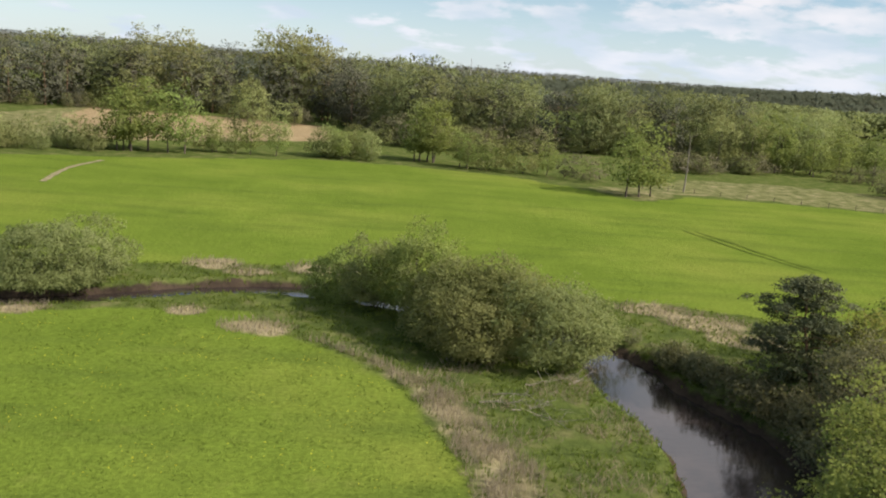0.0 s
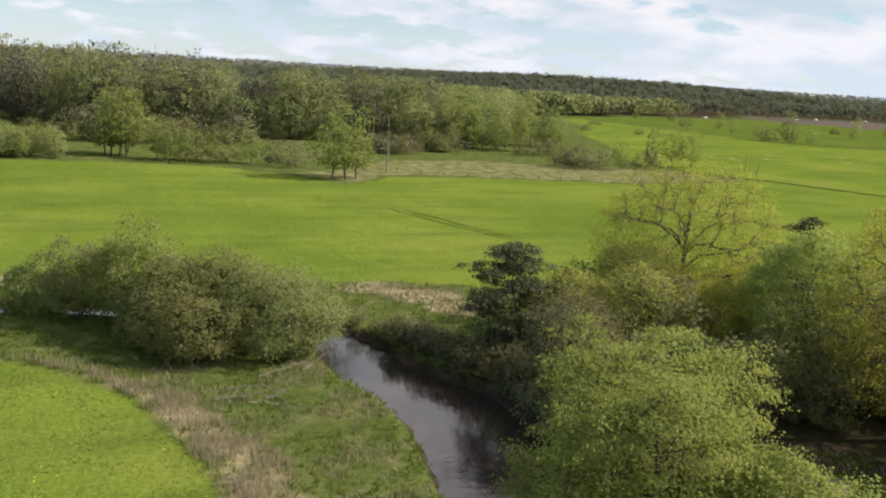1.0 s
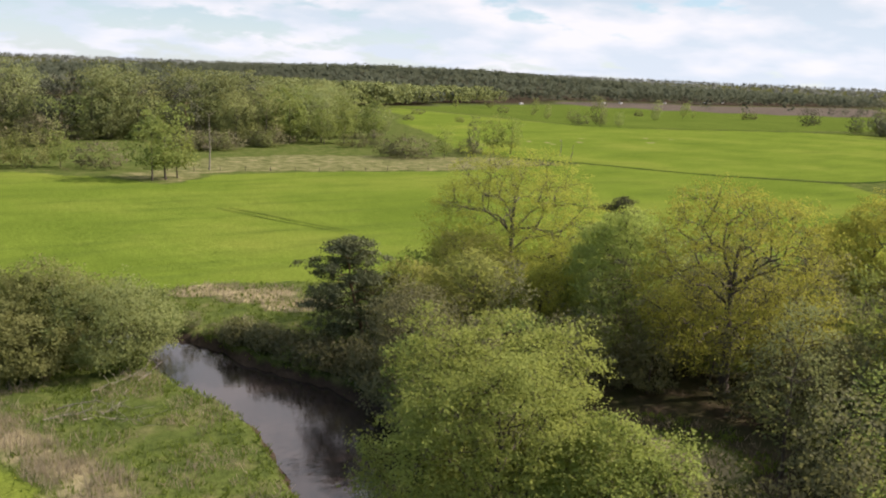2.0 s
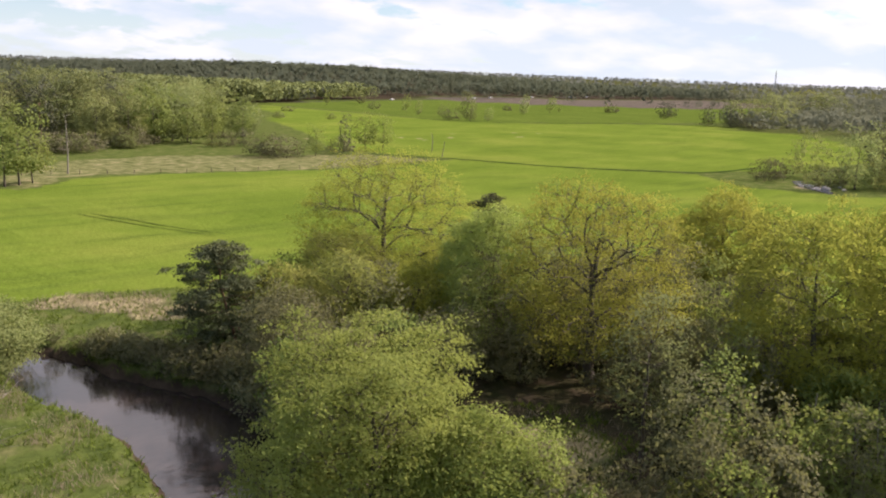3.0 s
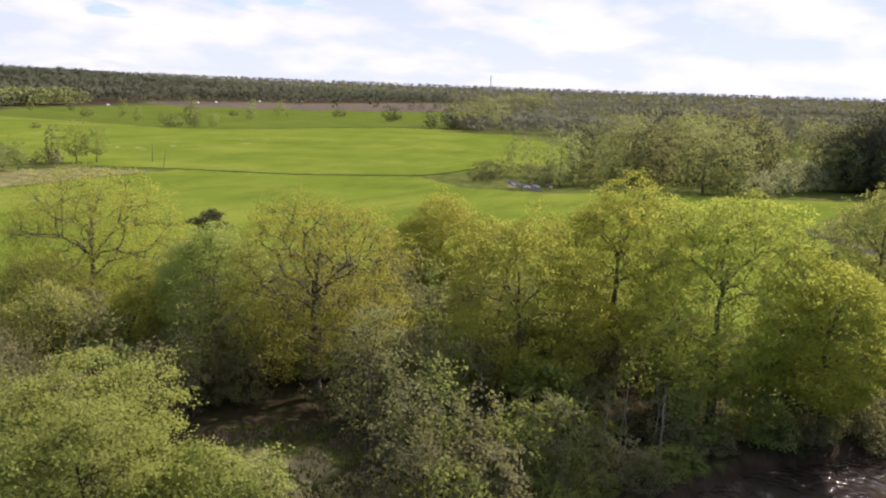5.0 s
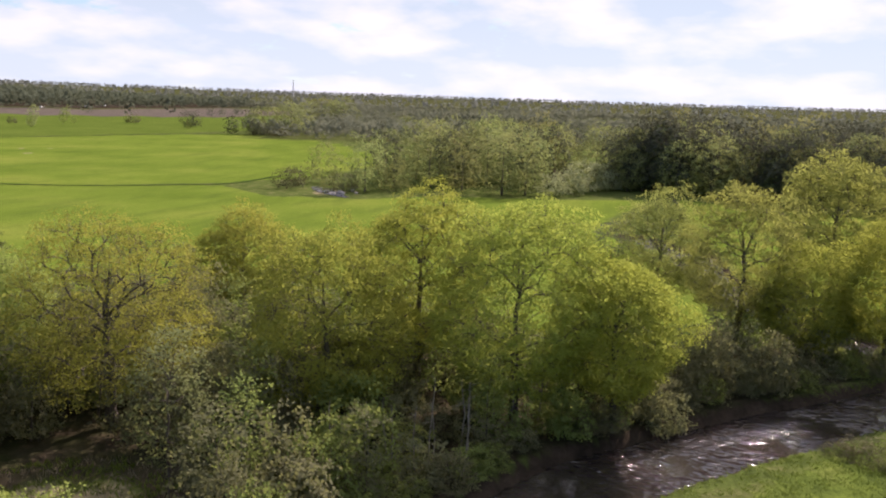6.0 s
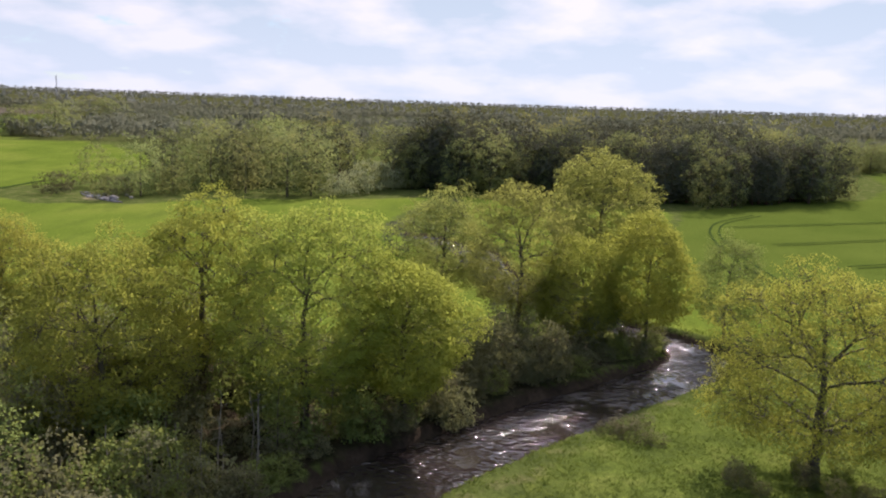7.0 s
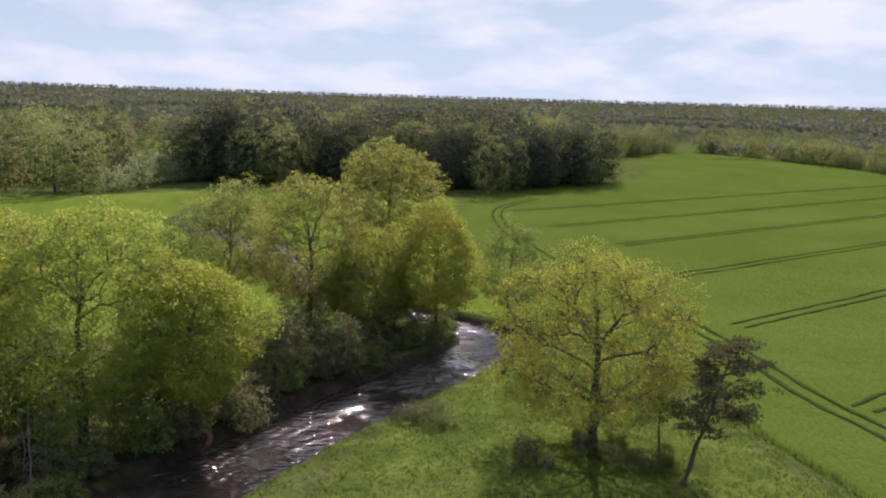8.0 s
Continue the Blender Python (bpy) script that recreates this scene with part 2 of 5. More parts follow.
    return m


def water_material():
    m, t, b = material("river_water")
    b.inputs["Base Color"].default_value = (0.028, 0.022, 0.021, 1)
    b.inputs["Roughness"].default_value = 0.05
    b.inputs["IOR"].default_value = 1.5
    b.inputs["Specular IOR Level"].default_value = 1.0
    ripple = noise_node(t, 1.1, 4, 0.55, (radians(-40), (1.0, 2.0, 1.0)))
    riffle = noise_node(t, 1.5, 1.5, 0.5, (radians(10), (1.7, 0.8, 1.0)))
    place, xyz = add(t, "ShaderNodeTexCoord"), add(t, "ShaderNodeSeparateXYZ")
    link(t, place.outputs["Object"], xyz.inputs[0])
    east = add(t, "ShaderNodeMapRange", interpolation_type="SMOOTHSTEP")
    east.inputs["From Min"].default_value, east.inputs["From Max"].default_value = 44, 62
    link(t, xyz.outputs[0], east.inputs["Value"])
    patchy = maths(t, "MULTIPLY", maths(t, "SUBTRACT", noise_node(t, 0.28, 3), 0.41, True), east.outputs[0])
    fl = maths(t, "ADD", maths(t, "MULTIPLY", ripple, 0.10), maths(t, "MULTIPLY", riffle, maths(t, "MULTIPLY", patchy, 16.0)))
    bump(t, b, fl, 1.0, 0.16)
    return m


def plain_material(name, color, rough=0.8, grain=6.0, spread=0.3):
    m, t, b = material(name)
    n = noise_node(t, grain, 5, 0.6)
    lo, hi = tuple(c * (1 - spread) for c in color), tuple(c * (1 + spread) for c in color)
    link(t, ramp(t, n, (0.3, lo), (0.7, hi)), b.inputs["Base Color"])
    b.inputs["Roughness"].default_value = rough
    b.inputs["Specular IOR Level"].default_value = 0.5 if rough < 0.6 else 0.0
    bump(t, b, n, 0.3, 0.02)
    return m


def blade_material(name, dark, light):
    m, t, b = material(name)
    geo = add(t, "ShaderNodeNewGeometry")
    link(t, ramp(t, geo.outputs["Random Per Island"], (0.0, dark), (1.0, light)), b.inputs["Base Color"])
    b.inputs["Roughness"].default_value = 0.9
    b.inputs["Specular IOR Level"].default_value = 0.05
    tr, mix = add(t, "ShaderNodeBsdfTranslucent"), add(t, "ShaderNodeMixShader")
    tr.inputs["Color"].default_value = (*(0.5 * (x + y) for x, y in zip(dark, light)), 1)
    mix.inputs[0].default_value = 0.5
    link(t, b.outputs[0], mix.inputs[1])
    link(t, tr.outputs[0], mix.inputs[2])
    link(t, mix.outputs[0], t.nodes["Material Output"].inputs["Surface"])
    return m


M_GROUND, M_WATER = ground_material(), water_material()
M_TRACK = plain_material("trodden_wheel_track", (0.034, 0.058, 0.016), 0.9, 1.5)
M_REED = blade_material("dry_reed", (0.215, 0.180, 0.120), (0.390, 0.335, 0.240))
M_BLADE = blade_material("long_grass", (0.088, 0.13, 0.022), (0.163, 0.21, 0.041))
M_FLOWER = blade_material("dandelion_heads", (0.55, 0.48, 0.03), (0.75, 0.70, 0.08))
M_STONE = plain_material("pale_stone", (0.42, 0.38, 0.35))
M_STEEL = plain_material("galvanised_steel", (0.42, 0.43, 0.45), 0.5)

# ---------------------------------------------------------------- the lie of the land
WATER_Z = -0.8
# centre line of the river and half its width
RIVER = [(-110, 66, 2.3), (-75, 67, 2.3), (-50, 71, 2.2), (-32, 76, 2.2), (-24.5, 78.5, 1.9), (-17, 82.5, 1.9), (-10, 85, 2.1),
         (-2.5, 85, 2.6), (4, 83, 2.6), (11, 80, 2.6), (17.5, 75.5, 2.6), (21.8, 68.8, 2.5), (22.3, 63, 3.1), (23.7, 58, 3.4),
         (25.0, 53.5, 3.8), (24.7, 47.5, 4.0), (23.4, 41, 3.9), (21.8, 34, 3.5), (22, 27, 3.2), (26, 19.5, 3.2), (34, 13, 3.3),
         (45, 8, 3.6), (55, 3.4, 3.8), (63, -3.2, 3.6), (70, -9.7, 3.7), (76, -15.8, 3.6), (82.5, -22.5, 3.3)]
BEND = [(82.5, -22.5, 3.3), (87.5, -26, 3.0), (92.5, -26.5, 2.8), (97, -23, 2.8), (104, -17, 3.0), (118, -10, 3.0), (135, -5.5, 3.2), (150, -3.5, 3.6), (160, 2, 3.0), (168, 8, 2.5)]


def smooth_line(points, n=8):
    """A Catmull-Rom line through the points, n steps between two."""
    p = np.array(points, float)
    p = np.vstack([2 * p[0] - p[1], p, 2 * p[-1] - p[-2]])
    out = []
    for i in range(1, len(p) - 2):
        for s in np.linspace(0, 1, n, endpoint=False):
            a, b, c, d = p[i - 1:i + 3]
            out.append(0.5 * (2 * b + (c - a) * s + (2 * a - 5 * b + 4 * c - d) * s ** 2 + (3 * b - a - 3 * c + d) * s ** 3))
    return np.array(out + [p[-2]])


RIVER_LINE = np.vstack([smooth_line(RIVER, 5)[:-1], smooth_line(BEND, 5)])


def river_gap(x, y):
    """Metres from the water's edge: negative in the water."""
    x, y = np.asarray(x, float), np.asarray(y, float)
    full = np.full(x.shape, 99.0)
    near = (x > -125) & (x < 185) & (y > -45) & (y < 105)
    if not near.any():
        return full
    x, y = x[near], y[near]
    best = np.full(x.shape, 1e9)
    for (ax, ay, aw), (bx, by, bw) in zip(RIVER_LINE[:-1], RIVER_LINE[1:]):
        dx, dy = bx - ax, by - ay
        s = np.clip(((x - ax) * dx + (y - ay) * dy) / (dx * dx + dy * dy + 1e-9), 0, 1)
        best = np.minimum(best, np.hypot(x - ax - s * dx, y - ay - s * dy) - (aw + s * (bw - aw)))
    full[near] = best
    return full


def waves(x, y, scale, seed=0.0):
    """A cheap smooth unevenness, about -1 to 1."""
    u, v = np.asarray(x) / scale + seed, np.asarray(y) / scale - seed * 0.7
    return (np.sin(u * 1.9 + 1.3 * np.sin(v * 1.1 + seed)) + np.sin(v * 2.3 + 1.7 * np.sin(u * 0.8 - seed)) + np.sin((u + v) * 3.1 + seed) * 0.5) / 2.5


def step(a, b, v):
    s = np.clip((v - a) / (b - a), 0, 1)
    return s * s * (3 - 2 * s)


def hill(x, y):
    """The far land rises: a wooded ridge ahead, low ridges all round."""
    x, y = np.asarray(x, float), np.asarray(y, float)
    d, yaw = np.hypot(x, y), np.degrees(np.arctan2(x, y))
    ridge = np.exp(-((yaw - 33) / 16) ** 2) * 20
    return step(620, 1450, d) * (6 + ridge) + step(1500, 3700, d) * (27 + 14 * np.exp(-((yaw - 130) / 24) ** 2) - 0.6 * ridge)


def land(x, y, gap=None):
    g = river_gap(x, y) if gap is None else gap
    bank = -0.95 * (1 - step(0.0, 0.85, g + 0.25 * waves(x, y, 2.3))) - 0.7 * (1 - step(-1.6, 0.0, g))
    lumps = 0.10 * waves(x, y, 6.0, 2.0) * step(0.5, 3, g) + 0.05 * waves(x, y, 1.7, 5.0)
    return bank + lumps * (np.hypot(x, y) < 160) + hill(x, y)


def spot(x, y):
    far = np.hypot(RIVER_LINE[:, 0] - x, RIVER_LINE[:, 1] - y).min() > 20
    return float(land(np.array([x]), np.array([y]), np.array([99.0]) if far else None)[0])


def inside(x, y, polygon):
    """Which points lie in a polygon of (x, y) corners."""
    hit = np.zeros(np.shape(x), bool)
    for (ax, ay), (bx, by) in zip(polygon, polygon[1:] + polygon[:1]):
        hit ^= ((ay > y) != (by > y)) & (x < (bx - ax) * (y - ay) / (by - ay + 1e-12) + ax)
    return hit


def quad_mesh(name, verts, quads, mat, smooth=False):
    me = bpy.data.meshes.new(name)
    verts, quads = np.asarray(verts, np.float32), np.asarray(quads, np.int32)
    me.vertices.add(len(verts))
    me.vertices.foreach_set("co", verts.ravel())
    me.loops.add(quads.size)
    me.loops.foreach_set("vertex_index", quads.ravel())
    me.polygons.add(len(quads))
    me.polygons.foreach_set("loop_start", np.arange(len(quads), dtype=np.int32) * quads.shape[1])
    me.update(calc_edges=True)
    if smooth:
        me.polygons.foreach_set("use_smooth", np.ones(len(quads), bool))
    me.materials.append(mat)
    return me


def spread(lo, fine_lo, fine_hi, hi, fine, mid_lo, mid_hi, mid, grow):
    a = list(np.arange(fine_lo, fine_hi, fine))
    v = fine_hi
    s = fine
    while v < hi:
        a.append(v)
        s = max(s, mid) if v < mid_hi else s * grow
        s = min(s, 260)
        v += s
    a.append(hi)
    v, s, left = fine_lo, fine, []
    while True:
        s = max(s, mid) if v > mid_lo else s * grow
        s = min(s, 260)
        v -= s
        if v < lo:
            break
        left.append(v)
    return np.array([lo] + left[::-1] + a)


GX = spread(-4600, -44, 106, 4600, 0.72, -140, 280, 3.2, 1.12)
GY = spread(-4600, -64, 98, 4600, 0.72, -240, 260, 3.2, 1.12)

# the plots of land, by their corners
MAIN_MEADOW = [(-85, 95), (-60, 86), (-33, 86), (-20, 92), (-5, 95), (10, 93), (24, 88), (40, 84), (52, 76), (70, 66), (90, 40),
               (90, 14), (104, -8), (120, -3), (138, 2), (150, 6), (160, 10), (172, 16), (235, 8), (222, 30), (212, 60), (196, 74), (190, 96), (206, 118), (184, 146), (171, 174), (121, 168), (90, 176), (68, 178),
               (54, 164), (46, 176), (31, 192), (7, 198), (-10, 199), (-50, 178), (-75, 168), (-130, 150), (-130, 100)]
NEAR_MEADOW = [(-120, 60), (-75, 63), (-48, 67), (-30, 71), (-20, 75), (-9, 76), (-4.2, 69), (1, 64.2), (4.3, 58.8), (5.6, 54), (7, 49), (7.4, 44), (8, 34), (6, 10), (20, -30), (-40, -60), (-120, -40)]
EAST_MEADOW = [(96, -32), (100, -22), (118, -14), (136, -9), (152, -8), (170, -5), (240, 0), (222, -54), (170, -42), (125, -40), (98, -40)]
OAK_MEADOW = [(44, 2), (50, -3), (60, -8.5), (70, -15.5), (78, -24), (84, -32), (80, -39), (58, -39), (46, -40), (36, -41), (24, -20)]
FAR_PASTURE = [(172, 178), (186, 147), (212, 120), (246, 106), (300, 108), (360, 132), (430, 178), (470, 262), (420, 288), (348, 308), (322, 330),
               (322, 500), (290, 470), (265, 400), (230, 360), (190, 270), (160, 215)]
FAR_GREEN = [(326, 320), (348, 312), (425, 292), (520, 280), (720, 300), (830, 418), (770, 423), (700, 448), (640, 468), (600, 528), (505, 573), (400, 560), (330, 530)]
TILLED = [(400, 561), (505, 574), (600, 530), (640, 470), (700, 450), (770, 425), (830, 420), (1030, 470), (1030, 560), (645, 600), (500, 590), (405, 575)]
BROWN_FIELD = [(500, -276), (462, -336), (620, -452), (672, -372)]
DRY_STRIP = [(55, 164), (68, 180), (90, 177), (121, 169), (168, 173), (160, 196), (130, 206), (105, 215), (78, 212), (62, 192), (45, 182)]
SEDGE = [(-130, 205), (-100, 200), (-62, 206), (-40, 220), (-11, 245), (-15, 304), (-60, 312), (-100, 318), (-108, 270)]
RUST_FIELD = [(-70, 216), (-60, 212), (-35, 228), (-11, 248), (-16, 303), (-56, 312), (-97, 316), (-92, 270)]
CROP = [(58, -40), (70, -41.5), (82, -40), (96, -40), (125, -38), (170, -40), (203, -52), (222, -56), (262, -98), (276, -128), (330, -160), (410, -190), (470, -256), (431, -269), (404, -275), (368, -276), (327, -268), (200, -285), (60, -300), (30, -120), (30, -60), (36, -42), (47, -41)]
WOOD_FLOOR = [(32, 58), (40, 64), (47, 68), (60, 66), (72, 58), (84, 46), (82, 30), (78, 14), (86, 2), (95, -12), (86, -20), (78, -12), (66, -1), (56, 8), (44, 13), (34, 18), (28, 26), (28, 44)]
DRY_NEAR = [(-3.8, 68.9), (1.3, 64.4), (4.6, 59), (5.9, 54), (7.3, 49.2), (7.7, 43.7), (8, 38), (12, 38), (12.2, 44), (10.8, 50), (8.2, 57.5), (4.6, 63.2), (-2, 68.8)]
DRY_SPOTS = [(-7.5, 71.5, 2.6), (30, 84, 3.0), (34, 80, 3.5), (36, 75, 3.0), (-11, 90, 2.0), (-15, 93, 2.5), (-3, 93, 3.5), (-28, 73.5, 2.5), (-14, 75, 1.5),
             (39, 35, 2.8), (41, 31, 2.6), (206, 86, 5)]
DRY_SPOTS += [(176 + 7.3 * k + 9 * math.sin(k * 5.1), 243 + 11 * math.sin(k * 2.3), 1.3 + 0.9 * math.sin(k * 3.7) ** 2) for k in range(16)]


def build_ground():
    x, y = np.meshgrid(GX, GY)
    gap = river_gap(x, y)
    z = land(x, y, gap)
    near = np.hypot(x, y) < 140
    def within(p):
        """How much of the surroundings of each point lies in a plot."""
        share = np.zeros_like(x)
        for dx, dy in ((0.45, 0.1), (-0.45, -0.1), (0.1, -0.45), (-0.1, 0.45), (0.3, 0.3), (-0.3, -0.3)):
            share += inside(jx + dx * reach, jy + dy * reach, p)
        return share / 6

    reach = np.where(near, 1.6, 2.6)
    jx, jy = x + np.where(near, 0.5, 1.0) * waves(x, y, 3.0, 1.0), y + np.where(near, 0.5, 1.0) * waves(x, y, 3.4, 3.0)
    dry_spot = np.zeros_like(x)
    for sx, sy, r in DRY_SPOTS:
        dry_spot = np.maximum(dry_spot, 1 - step(0.5, 1.15, np.hypot((jx - sx) / 1.4, jy - sy) / r))
    lush = np.zeros_like(x)
    for p in (MAIN_MEADOW, NEAR_MEADOW, FAR_PASTURE, EAST_MEADOW, OAK_MEADOW):
        lush = np.maximum(lush, within(p) * (0.47 if p is OAK_MEADOW else 1.0))
    a = np.ones((*x.shape, 4), np.float32)
    a[..., 0] = lush * step(0.8, 2.5, gap)
    a[..., 1] = np.maximum.reduce([within(DRY_STRIP) * 0.44, within(DRY_NEAR) * 0.6, dry_spot * 0.85, within(SEDGE) * 0.45])
    # wood floor and banks take that earth colour, its painted shade included
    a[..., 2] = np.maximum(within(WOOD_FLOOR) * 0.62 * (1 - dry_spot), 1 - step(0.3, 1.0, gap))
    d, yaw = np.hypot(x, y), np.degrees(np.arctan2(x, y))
    # far land blended towards the same dark colour
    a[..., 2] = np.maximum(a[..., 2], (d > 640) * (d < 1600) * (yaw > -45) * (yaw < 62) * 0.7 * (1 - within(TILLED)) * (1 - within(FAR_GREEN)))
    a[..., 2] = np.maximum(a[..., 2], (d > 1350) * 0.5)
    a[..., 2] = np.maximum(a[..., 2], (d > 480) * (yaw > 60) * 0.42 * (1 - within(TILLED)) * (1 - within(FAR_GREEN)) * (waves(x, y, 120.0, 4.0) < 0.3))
    b = np.ones((*x.shape, 4), np.float32)
    b[..., 0], b[..., 1], b[..., 2] = np.maximum(within(CROP), within(FAR_GREEN)), within(RUST_FIELD), np.maximum(within(TILLED), within(BROWN_FIELD))
    ny, nx = x.shape
    i = np.arange(ny * nx).reshape(ny, nx)
    quads = np.stack([i[:-1, :-1], i[:-1, 1:], i[1:, 1:], i[1:, :-1]], -1).reshape(-1, 4)
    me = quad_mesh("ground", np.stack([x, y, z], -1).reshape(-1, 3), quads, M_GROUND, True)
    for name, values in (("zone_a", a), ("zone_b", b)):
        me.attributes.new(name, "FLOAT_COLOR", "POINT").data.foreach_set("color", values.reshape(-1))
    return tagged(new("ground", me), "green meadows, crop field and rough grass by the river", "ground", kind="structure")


build_ground()


def ribbon(points, half, z, lift=None):
    """A flat band of changing width along a line."""
    p = np.asarray(points, float)
    d = np.gradient(p[:, :2], axis=0)
    d /= np.linalg.norm(d, axis=1)[:, None] + 1e-9
    side = np.stack([d[:, 1], -d[:, 0]], 1)
    w = np.broadcast_to(np.asarray(half, float), (len(p),))[:, None]
    left, right = p[:, :2] - side * w, p[:, :2] + side * w
    zz = np.broadcast_to(np.asarray(z, float), (len(p),))[:, None]
    verts = np.concatenate([np.hstack([left, zz]), np.hstack([right, zz])])
    k, n = np.arange(len(p) - 1), len(p)
    return verts, np.stack([k, k + n, k + n + 1, k + 1], 1)


v, q = ribbon(RIVER_LINE, RIVER_LINE[:, 2] + 0.9, WATER_Z)
tagged(new("river", quad_mesh("river", v, q, M_WATER)), "dark brown winding river reflecting the cloudy sky", "river", kind="structure")


# ---------------------------------------------------------------- trees and shrubs
class Heap:
    """Quads gathered for one mesh."""

    def __init__(self):
        self.v, self.q, self.n = [], [], 0

    def put(self, verts, quads):
        self.v.append(np.asarray(verts, np.float32))
        self.q.append(np.asarray(quads, np.int32) + self.n)
        self.n += len(verts)

    def mesh(self, name, mat, smooth=False):
        return quad_mesh(name, np.concatenate(self.v), np.concatenate(self.q), mat, smooth)


def tube(heap, points, radii, sides):
    """A tapered, bent limb."""
    p = np.asarray(points, float)
    d = np.gradient(p, axis=0)
    d /= np.linalg.norm(d, axis=1)[:, None] + 1e-9
    ref = np.where(np.abs(d[:, 2:3]) > 0.9, [[1.0, 0, 0]], [[0, 0, 1.0]])
    a = np.cross(d, ref)
    a /= np.linalg.norm(a, axis=1)[:, None] + 1e-9
    b = np.cross(d, a)
    ang = np.linspace(0, 2 * np.pi, sides, endpoint=False)
    ring = a[:, None] * np.cos(ang)[None, :, None] + b[:, None] * np.sin(ang)[None, :, None]
    verts = (p[:, None] + ring * np.asarray(radii)[:, None, None]).reshape(-1, 3)
    i, j = np.meshgrid(np.arange(len(p) - 1), np.arange(sides), indexing="ij")
    k = (j + 1) % sides
    quads = np.stack([i * sides + j, i * sides + k, (i + 1) * sides + k, (i + 1) * sides + j], -1).reshape(-1, 4)
    heap.put(verts, quads)


def leaves(heap, rng, centres, size, droop=0.0, thin=0.8, face=None):
    """A folded tuft of leaves at each centre."""
    n = len(centres)
    if not n:
        return
    d = rng.normal(size=(n, 3))
    d[:, 2] = d[:, 2] * 0.7 - droop
    if face is not None:
        # tufts at the outside lie along the lobe's surface
        d -= face * np.sum(d * face, axis=1)[:, None] * 0.75
    d /= np.linalg.norm(d, axis=1)[:, None]
    s = np.cross(d, rng.normal(size=(n, 3)) * 0.55 + face * 1.4 if face is not None else rng.normal(size=(n, 3)))
    s /= np.linalg.norm(s, axis=1)[:, None] + 1e-9
    up = np.cross(d, s)
    L = size * rng.uniform(0.6, 1.35, (n, 1))
    W = L * 0.5 * thin
    c = np.asarray(centres)
    v = np.stack([c - d * L * 0.5, c + s * W + up * W * 0.5, c + d * L * 0.5, c - s * W + up * W * 0.5], 1).reshape(-1, 3)
    heap.put(v, np.arange(n * 4).reshape(n, 4))


def bent(a, b, rng, n, wiggle, lift=0.0):
    """A crooked line from a to b that rises first."""
    s = np.linspace(0, 1, n)[:, None]
    a, b = np.asarray(a, float), np.asarray(b, float)
    p = a + (b - a) * s
    long = np.linalg.norm(b - a)
    p = p + np.sin(s * np.pi) * rng.normal(size=3) * wiggle * long
    p[1:-1] += rng.normal(size=(n - 2, 3)) * wiggle * long * 0.35
    p[:, 2] += (np.sin(s * np.pi) * lift * long)[:, 0]
    return p


def part(name, me, parent, label=""):
    ob = new(name, me)
    ob.parent = parent
    return tagged(ob, label)


def crown_points(rng, n, h, base, r, lumps=14, lump=0.26, inner=0.45, wide=0.42, low=1.0, lean=(0, 0)):
    """Where the sprays of leaves stand: mostly near the outside of a lobed dome from base to h."""
    u = 1 - 2 * ((np.arange(n) + 0.5) / n) ** 1.12
    ang = np.arange(n) * 2.399963 + rng.uniform(-0.3, 0.3, n)
    flat_r = np.where(u > 0, (1 - np.abs(u) ** 2.3) ** (1 / 2.3), (1 - np.abs(u) ** 3.4) ** (1 / 3.4))
    d = np.stack([np.cos(ang) * np.sqrt(1 - u * u), np.sin(ang) * np.sqrt(1 - u * u), u], 1)
    heads = rng.normal(size=(lumps, 3))
    heads[:, 2] = np.abs(heads[:, 2]) * 0.9 - 0.35
    heads /= np.linalg.norm(heads, axis=1)[:, None]
    gap = np.arccos(np.clip(d @ heads.T, -1, 1)).min(axis=1)
    edge = 1.06 - lump + lump * 1.1 * np.exp(-(gap / 0.42) ** 2)
    deep = edge * (inner + (1 - inner) * rng.uniform(0, 1, n) ** 0.38)
    mid = base + (h - base) * wide
    width = flat_r * deep * np.where(u < 0, 1 - (1 - low) * -u, 1.0)
    width *= r / np.percentile(width, 96)
    z = u * deep
    z = mid + np.where(u > 0, z * (h - mid) / z.max(), z * (mid - base))
    p = np.stack([np.cos(ang) * width, np.sin(ang) * width, z], 1) + rng.normal(size=(n, 3)) * 0.02 * r
    p[:, :2] += np.asarray(lean) * np.clip(p[:, 2:3] / h, 0, 1)
    return p


def plate_points(rng, n, h, base, r, plates, lean=(0, 0)):
    """Flat layers of needles at the ends of a pine's limbs."""
    each = max(3, n // plates)
    out = []
    for k in range(plates):
        s = (k + 0.5) / plates
        ang, far = k * 2.4 + rng.uniform(-0.5, 0.5), r * rng.uniform(0.3, 0.8) * math.sqrt(max(0.05, 1 - s ** 3))
        size = r * rng.uniform(0.42, 0.62) * (1 - 0.25 * s)
        c = np.array([math.cos(ang) * far, math.sin(ang) * far, base + (h - base) * s])
        q = rng.normal(size=(each, 3))
        q /= np.linalg.norm(q, axis=1)[:, None] + 1e-9
        q = c + q * rng.uniform(0.3, 1.0, (each, 1)) * [size, size, size * 0.30]
        q[:, 2] -= 0.06 * (np.hypot(q[:, 0] - c[0], q[:, 1] - c[1]) / size) ** 2
        out.append(q)
    p = np.concatenate(out)
    p[:, :2] += np.asarray(lean) * np.clip(p[:, 2:3] / h, 0, 1)
    return p


